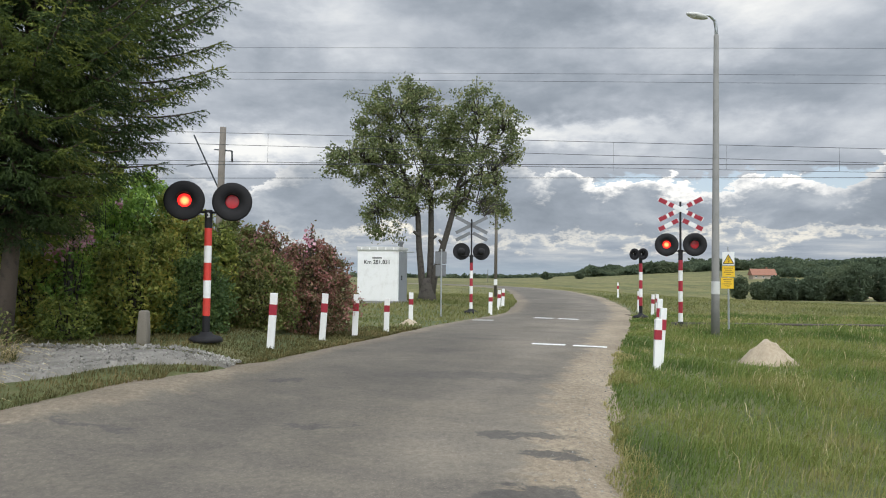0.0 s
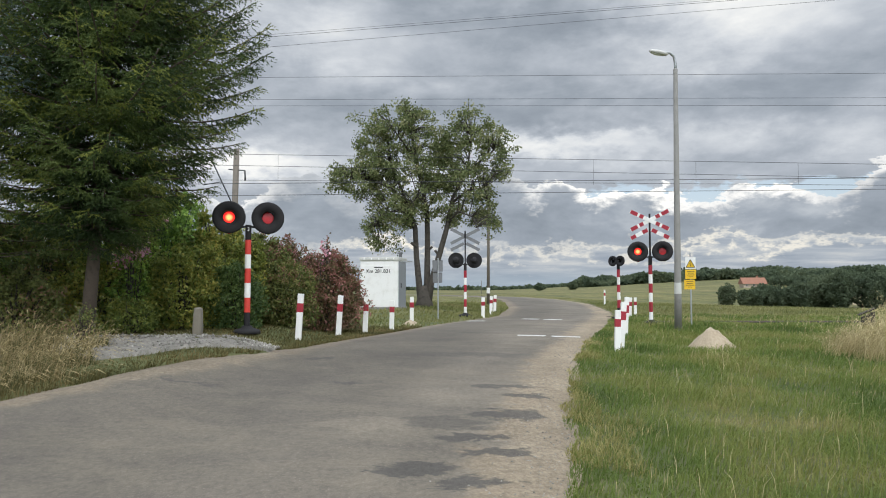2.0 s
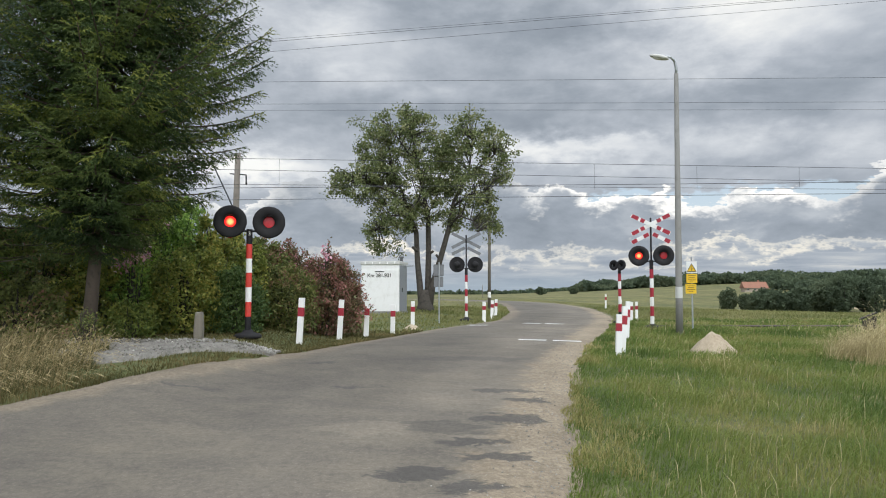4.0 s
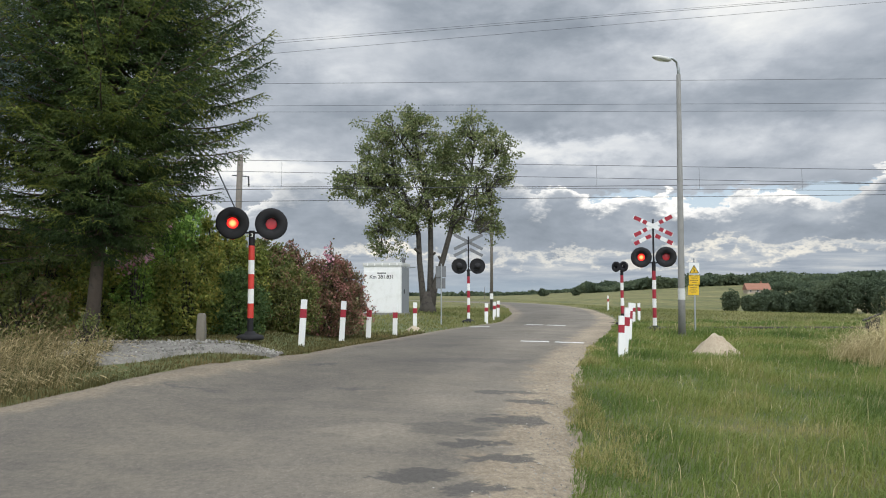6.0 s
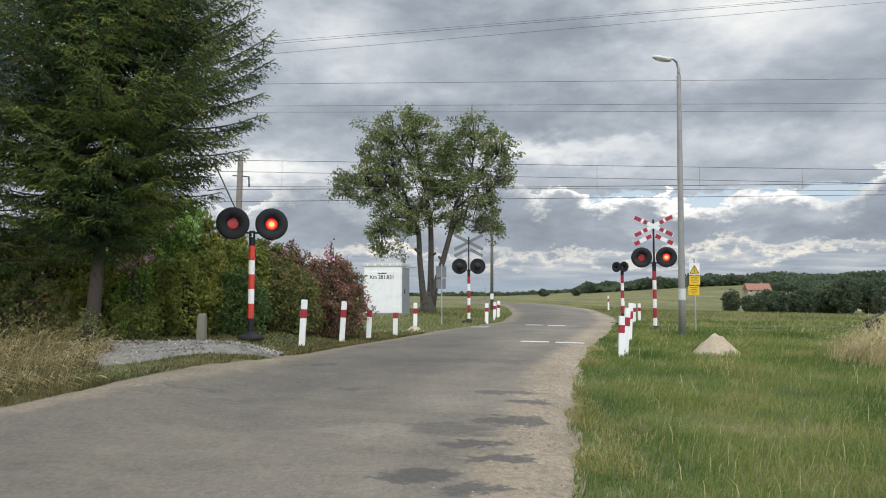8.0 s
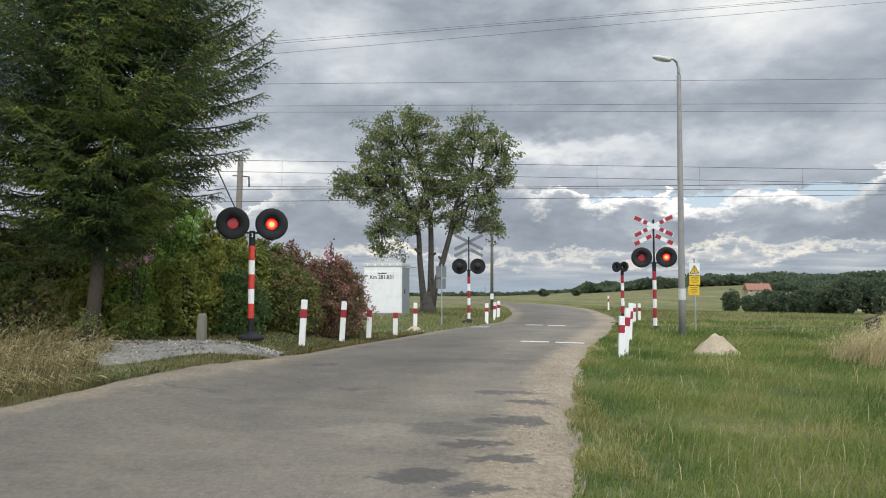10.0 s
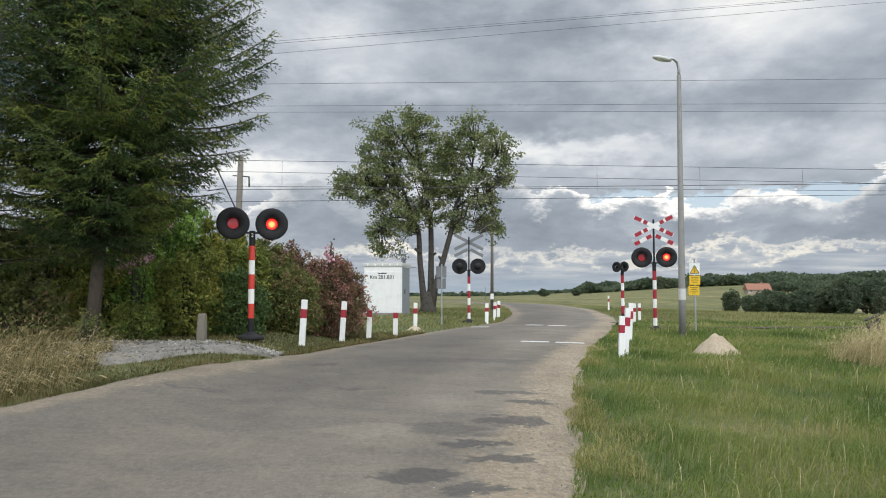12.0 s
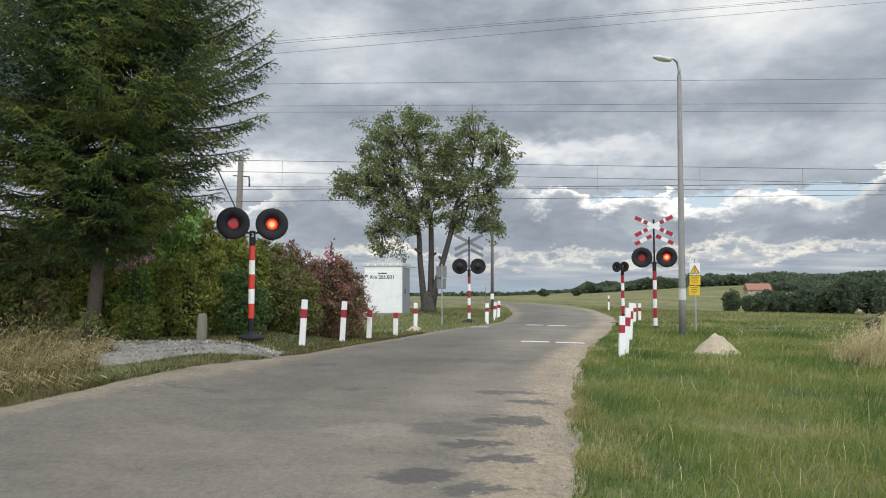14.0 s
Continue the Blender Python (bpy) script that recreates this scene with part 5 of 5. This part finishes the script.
def left_verge(u, v):
    y = -3.0 + 25 * v
    hi = edge(LEFT_EDGE, y) - 0.08 + 0.16 * noise.noise(Vector((y * 1.7, 8, 0)))
    x = hi - 5.5 * u ** 1.6
    u2 = (x + 6.9) / 3.9
    gate = 10.5 + 2.5 * smooth(0.4, 1.0, u2) + 1.6 * (1 - smooth(0, 0.4, u2))
    if x > -6.7 and gate - 0.05 < y < 13.4:
        return None
    return x, y, 0.45 if y > 9.5 else 0.9


def far_verge(u, v):
    y = 20 + 40 * v
    if rng.uniform() < 0.5:
        x = edge(LEFT_EDGE, y) - 0.1 - 9 * u
    else:
        x = edge(RIGHT_EDGE, y) + 0.1 + 22 * u
    return x, y, (0.7 + 0.5 * noise.noise(Vector((x * 0.5, y * 0.5, 0)))) * (0.5 if 23.2 < y < 24.2 else 0.85 if y < 30 else 1)


def meadow(u, v):
    y = 28 + 190 * v ** 1.7
    x = edge(RIGHT_EDGE, y) + 0.3 + (0.75 * y - edge(RIGHT_EDGE, y)) * u if v < 0.85 else 0.05 * y + 0.7 * y * u
    if u > 0.8:
        x = edge(LEFT_EDGE, y) - 0.3 - (u - 0.8) * 2.2 * y
    return x, y, (0.7 + 0.6 * noise.noise(Vector((x * 0.25, y * 0.2, 0)))) * (1 - 0.6 * smooth(35, 200, y)) * (0.7 if y < 30 else 1)


def dry_left(u, v):
    y = 7.6 + 4.6 * v
    x = edge(LEFT_EDGE, y) - 0.35 - 3.8 * u
    if x > -0.47 * y + 0.9 * noise.noise(Vector((x * 1.3, y * 1.3, 1))) - 0.3 * u:
        return None
    return x, y, (0.55 + 0.6 * noise.noise(Vector((x * 1.1, y * 1.1, 4)))) * (0.5 + 0.5 * smooth(0, 1, u * 3))


def dry_right(u, v):
    y = 12.6 + 4.0 * v
    x = (0.52 + 0.17 * u ** 0.7) * y
    thick = noise.noise(Vector((x * 0.9, y * 0.9, 7))) + 0.5 * noise.noise(Vector((x * 3, y * 3, 3)))
    if thick < -0.5 + 0.8 * (1 - u):
        return None
    return x, y, (0.35 + 0.6 * u + 0.6 * noise.noise(Vector((x * 1.7, y * 1.7, 2)))) * 1.05


grass("verge_grass", 160000, right_verge, 0.29, M_GRASS, "lush green uneven grass on the verge", 0.0042, 1, 0.45, 1.35)
grass("fringe_grass", 11000, right_fringe, 0.15, M_STRAW, "short yellowed grass fringing the sandy road edge", 0.0034, 12, 0.3, 1.6)
grass("bank_grass", 62000, left_verge, 0.18, M_BANK, "short green and yellow grass along the road", 0.0042, 2, 0.4, 1.6)
grass("trackside_grass", 26000, far_verge, 0.22, M_MEADOW, "green trackside grass around the crossing", 0.008, 3)
grass("dry_grass", 5200, dry_left, 1.0, M_PLUME, "tall dry straw-coloured grass at the driveway", 0.0022, 4, 0.9, 1.4, 0.13)
grass("rank_grass", 16000, dry_left, 0.5, M_RANK, "rank green and brown weeds at the driveway", 0.0045, 9, 0.4, 1.3)
SWAYING.append((grass("tall_dry_grass", 13000, dry_right, 1.1, M_DRYGRASS, "tall pale dry grass stalks in the meadow", 0.0024, 5, 0.8, 1.2, 0.14), 0.7, 1.3))
grass("dry_stalks", 5000, right_verge, 0.42, M_DRYGRASS, "scattered dry stalks in the green verge", 0.003, 6, 0.3)
grass("meadow_tufts", 32000, meadow, 0.24, M_MEADOW, "rough olive meadow grass beyond the railway", 0.007, 7, 0.6, 1.6)


# ---- distance ----
def far_wood(name, x0, y0, x1, y1, tall, deep, count, size, label):
    """A belt of distant trees with an uneven skyline."""
    f = rng.uniform(0, 1, count)
    off = rng.uniform(-0.5, 0.5, count) * deep
    xs, ys = x0 + (x1 - x0) * f, y0 + (y1 - y0) * f + off
    span = math.hypot(x1 - x0, y1 - y0)
    top = np.array([tall * (0.66 + 0.85 * noise.noise(Vector((a * span / (tall * 1.6), 3.0, b / deep))) + 0.22 * noise.noise(Vector((a * span / (tall * 0.5), 1.0, b / deep)))) for a, b in zip(f, off)])
    zs = np.array([height(a, b) for a, b in zip(xs, ys)]) + np.abs(top) * rng.uniform(0, 1, count) ** 0.6
    tagged(new(name, leaf_cloud(name, np.stack([xs, ys, zs], 1), size, M_FARWOOD, 0.9)), label, "woods", kind="stuff")


far_wood("far_wood", -420, 900, 230, 980, 5, 60, 16000, 3.0, "low dark tree line on the flat horizon")
far_wood("hill_wood", 225, 640, 640, 580, 9, 90, 20000, 3.0, "dark wood along the crest of the hill")
far_wood("slope_wood", 238, 520, 380, 500, 8, 60, 9000, 2.6, "dark wood on the upper slope of the hill")
far_wood("lower_wood", 192, 420, 300, 410, 7, 50, 8000, 2.2, "dark wood on the hillside above the house")
far_wood("garden_wood", 158, 340, 250, 345, 5, 30, 6000, 1.6, "dark trees on the slope beside the farmhouse")
far_wood("field_wood", 125, 640, 250, 610, 8.5, 60, 14000, 2.6, "dark wood beyond the stubble fields")


def copse(x0, y0, x1, y1, crowns, low, high, label, size=0.42, slim=1.0, group="trees in the dip"):
    for k in range(crowns):
        f = (k + rng.uniform(0.2, 0.8)) / crowns
        x, y = x0 + (x1 - x0) * f, y0 + (y1 - y0) * f + rng.uniform(-3, 3)
        tall = (low + (high - low) * f ** 2) * rng.uniform(0.86, 1.1)
        wide = tall * rng.uniform(0.36, 0.52) * slim
        s = thing("field_tree", x, y, height(x, y) - 0.2, label, "tree", group)
        n = 1600
        d = rng.normal(size=(n, 3))
        d /= np.linalg.norm(d, axis=1, keepdims=True)
        lump = np.array([noise.noise(Vector((a * 1.8 + x, b * 1.8 + y, c * 1.8))) for a, b, c in d])
        p = d * ((1 + 0.55 * lump) * rng.uniform(0.2, 1, n) ** 0.3)[:, None] * np.array([wide, wide, tall * 0.52]) + np.array([0, 0, tall * 0.52])
        part("crown", leaf_cloud("crown", p[p[:, 2] > 0.2], size, M_FARWOOD, 0.8), None, s)
        part("trunk", tube([(0, 0, 0), (0.1, 0, tall * 0.35), (0, 0, tall * 0.8)], [0.2, 0.15, 0.04], 7), M_BARK, s)


copse(50.6, 122, 67.5, 122, 16, 3.6, 4.7, "round dark green tree in the dip")
copse(66.3, 120, 69.0, 120, 3, 5.6, 6.4, "tall dark green tree at the end of the copse", slim=0.7)
copse(70.2, 118, 74.6, 118, 4, 5.0, 6.2, "slender field tree at the edge of stubble", slim=0.6)
copse(62.0, 480, 94.0, 480, 2, 4.6, 6.2, "lone round tree on the far horizon", 1.0, 1.5, "lone trees on the horizon")


def house(x, y):
    z = height(x, y)
    s = thing("house", x, y, z - 0.3, "distant farmhouse with a red tiled gable roof", "house", "", -8)
    w, d, h = 9.6, 7.0, 1.9
    part("wall", box(w, d, h + 0.3, (0, 0, (h + 0.3) / 2), 0.02), M_PLASTER, s)
    bm = bmesh.new()
    a = [bm.verts.new(v) for v in ((-w / 2 - 0.5, -d / 2 - 0.6, h), (w / 2 + 0.5, -d / 2 - 0.6, h), (w / 2 + 0.5, 0, h + 2.9), (-w / 2 - 0.5, 0, h + 2.9), (-w / 2 - 0.5, d / 2 + 0.6, h), (w / 2 + 0.5, d / 2 + 0.6, h))]
    bm.faces.new((a[0], a[1], a[2], a[3])), bm.faces.new((a[3], a[2], a[5], a[4]))
    bm.faces.new((a[0], a[3], a[4])), bm.faces.new((a[1], a[5], a[2])), bm.faces.new((a[0], a[4], a[5], a[1]))
    roof = part("roof", bm, M_TILE, s)
    part("chimney", box(0.7, 0.7, 1.6, (2.0, 0.4, h + 2.9), 0.03), M_TILE, roof)
    for k in (-3.5, -0.5, 3.0):
        win = part("window", box(0.9, 0.12, 0.9, (k, -d / 2 - 0.02, 1.3), 0.03), M_WHITE, s)
        part("pane", box(0.74, 0.04, 0.74, (k, -d / 2 - 0.1, 1.3)), M_PANE, win)
    return s


house(142, 320)


def far_mast(x, y):
    z = height(x, y)
    ob = part("far_mast", tube([(0, 0, -0.2), (0, 0, 3.6)], [0.12, 0.06], 6), M_MAST, None)
    ob.location = (x, y, z)
    tagged(ob, "thin distant mast on the horizon", "mast")


far_mast(11.9, 200)


def hutch(x, y):
    """A low dark shelter of old boards with a slanting roof, half hidden in the tall grass."""
    s = thing("board_shelter", x, y, height(x, y) - 0.05, "low dark weathered board shelter in tall dry grass", "shelter", "", -20)
    for k in range(3):
        part("board", box(0.12, 0.03, 0.40 + 0.06 * k, (-0.13 + 0.13 * k, 0, 0.20 + 0.03 * k), 0.005), M_TAR, s)
    part("roof", box(0.50, 0.3, 0.035, (0, 0.12, 0.52), 0.006, Matrix.Rotation(radians(-25), 4, "Y")), M_TAR, s)


hutch(12.85, 21.2)


# ---- what moves: the shutters added to blink the four lamps, the spruce and the tall grass in the wind ----
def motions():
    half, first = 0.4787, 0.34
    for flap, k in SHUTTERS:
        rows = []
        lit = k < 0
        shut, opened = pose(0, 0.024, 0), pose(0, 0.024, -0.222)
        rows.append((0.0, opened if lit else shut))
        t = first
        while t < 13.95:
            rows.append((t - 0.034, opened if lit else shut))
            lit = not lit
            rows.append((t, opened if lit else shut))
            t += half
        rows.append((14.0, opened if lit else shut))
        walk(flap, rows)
    for ob, most, period in SWAYING:
        rest = ob.matrix_basis.copy()
        rows = []
        for k in range(57):
            t = k * 0.25
            a = most * (0.6 * math.sin(t * math.tau / period) + 0.4 * math.sin(t * math.tau / (period * 2.7) + 1.0))
            rows.append((t, rest @ pose(0, 0, 0, 0.3 * a, a, 0)))
        walk(ob, rows)


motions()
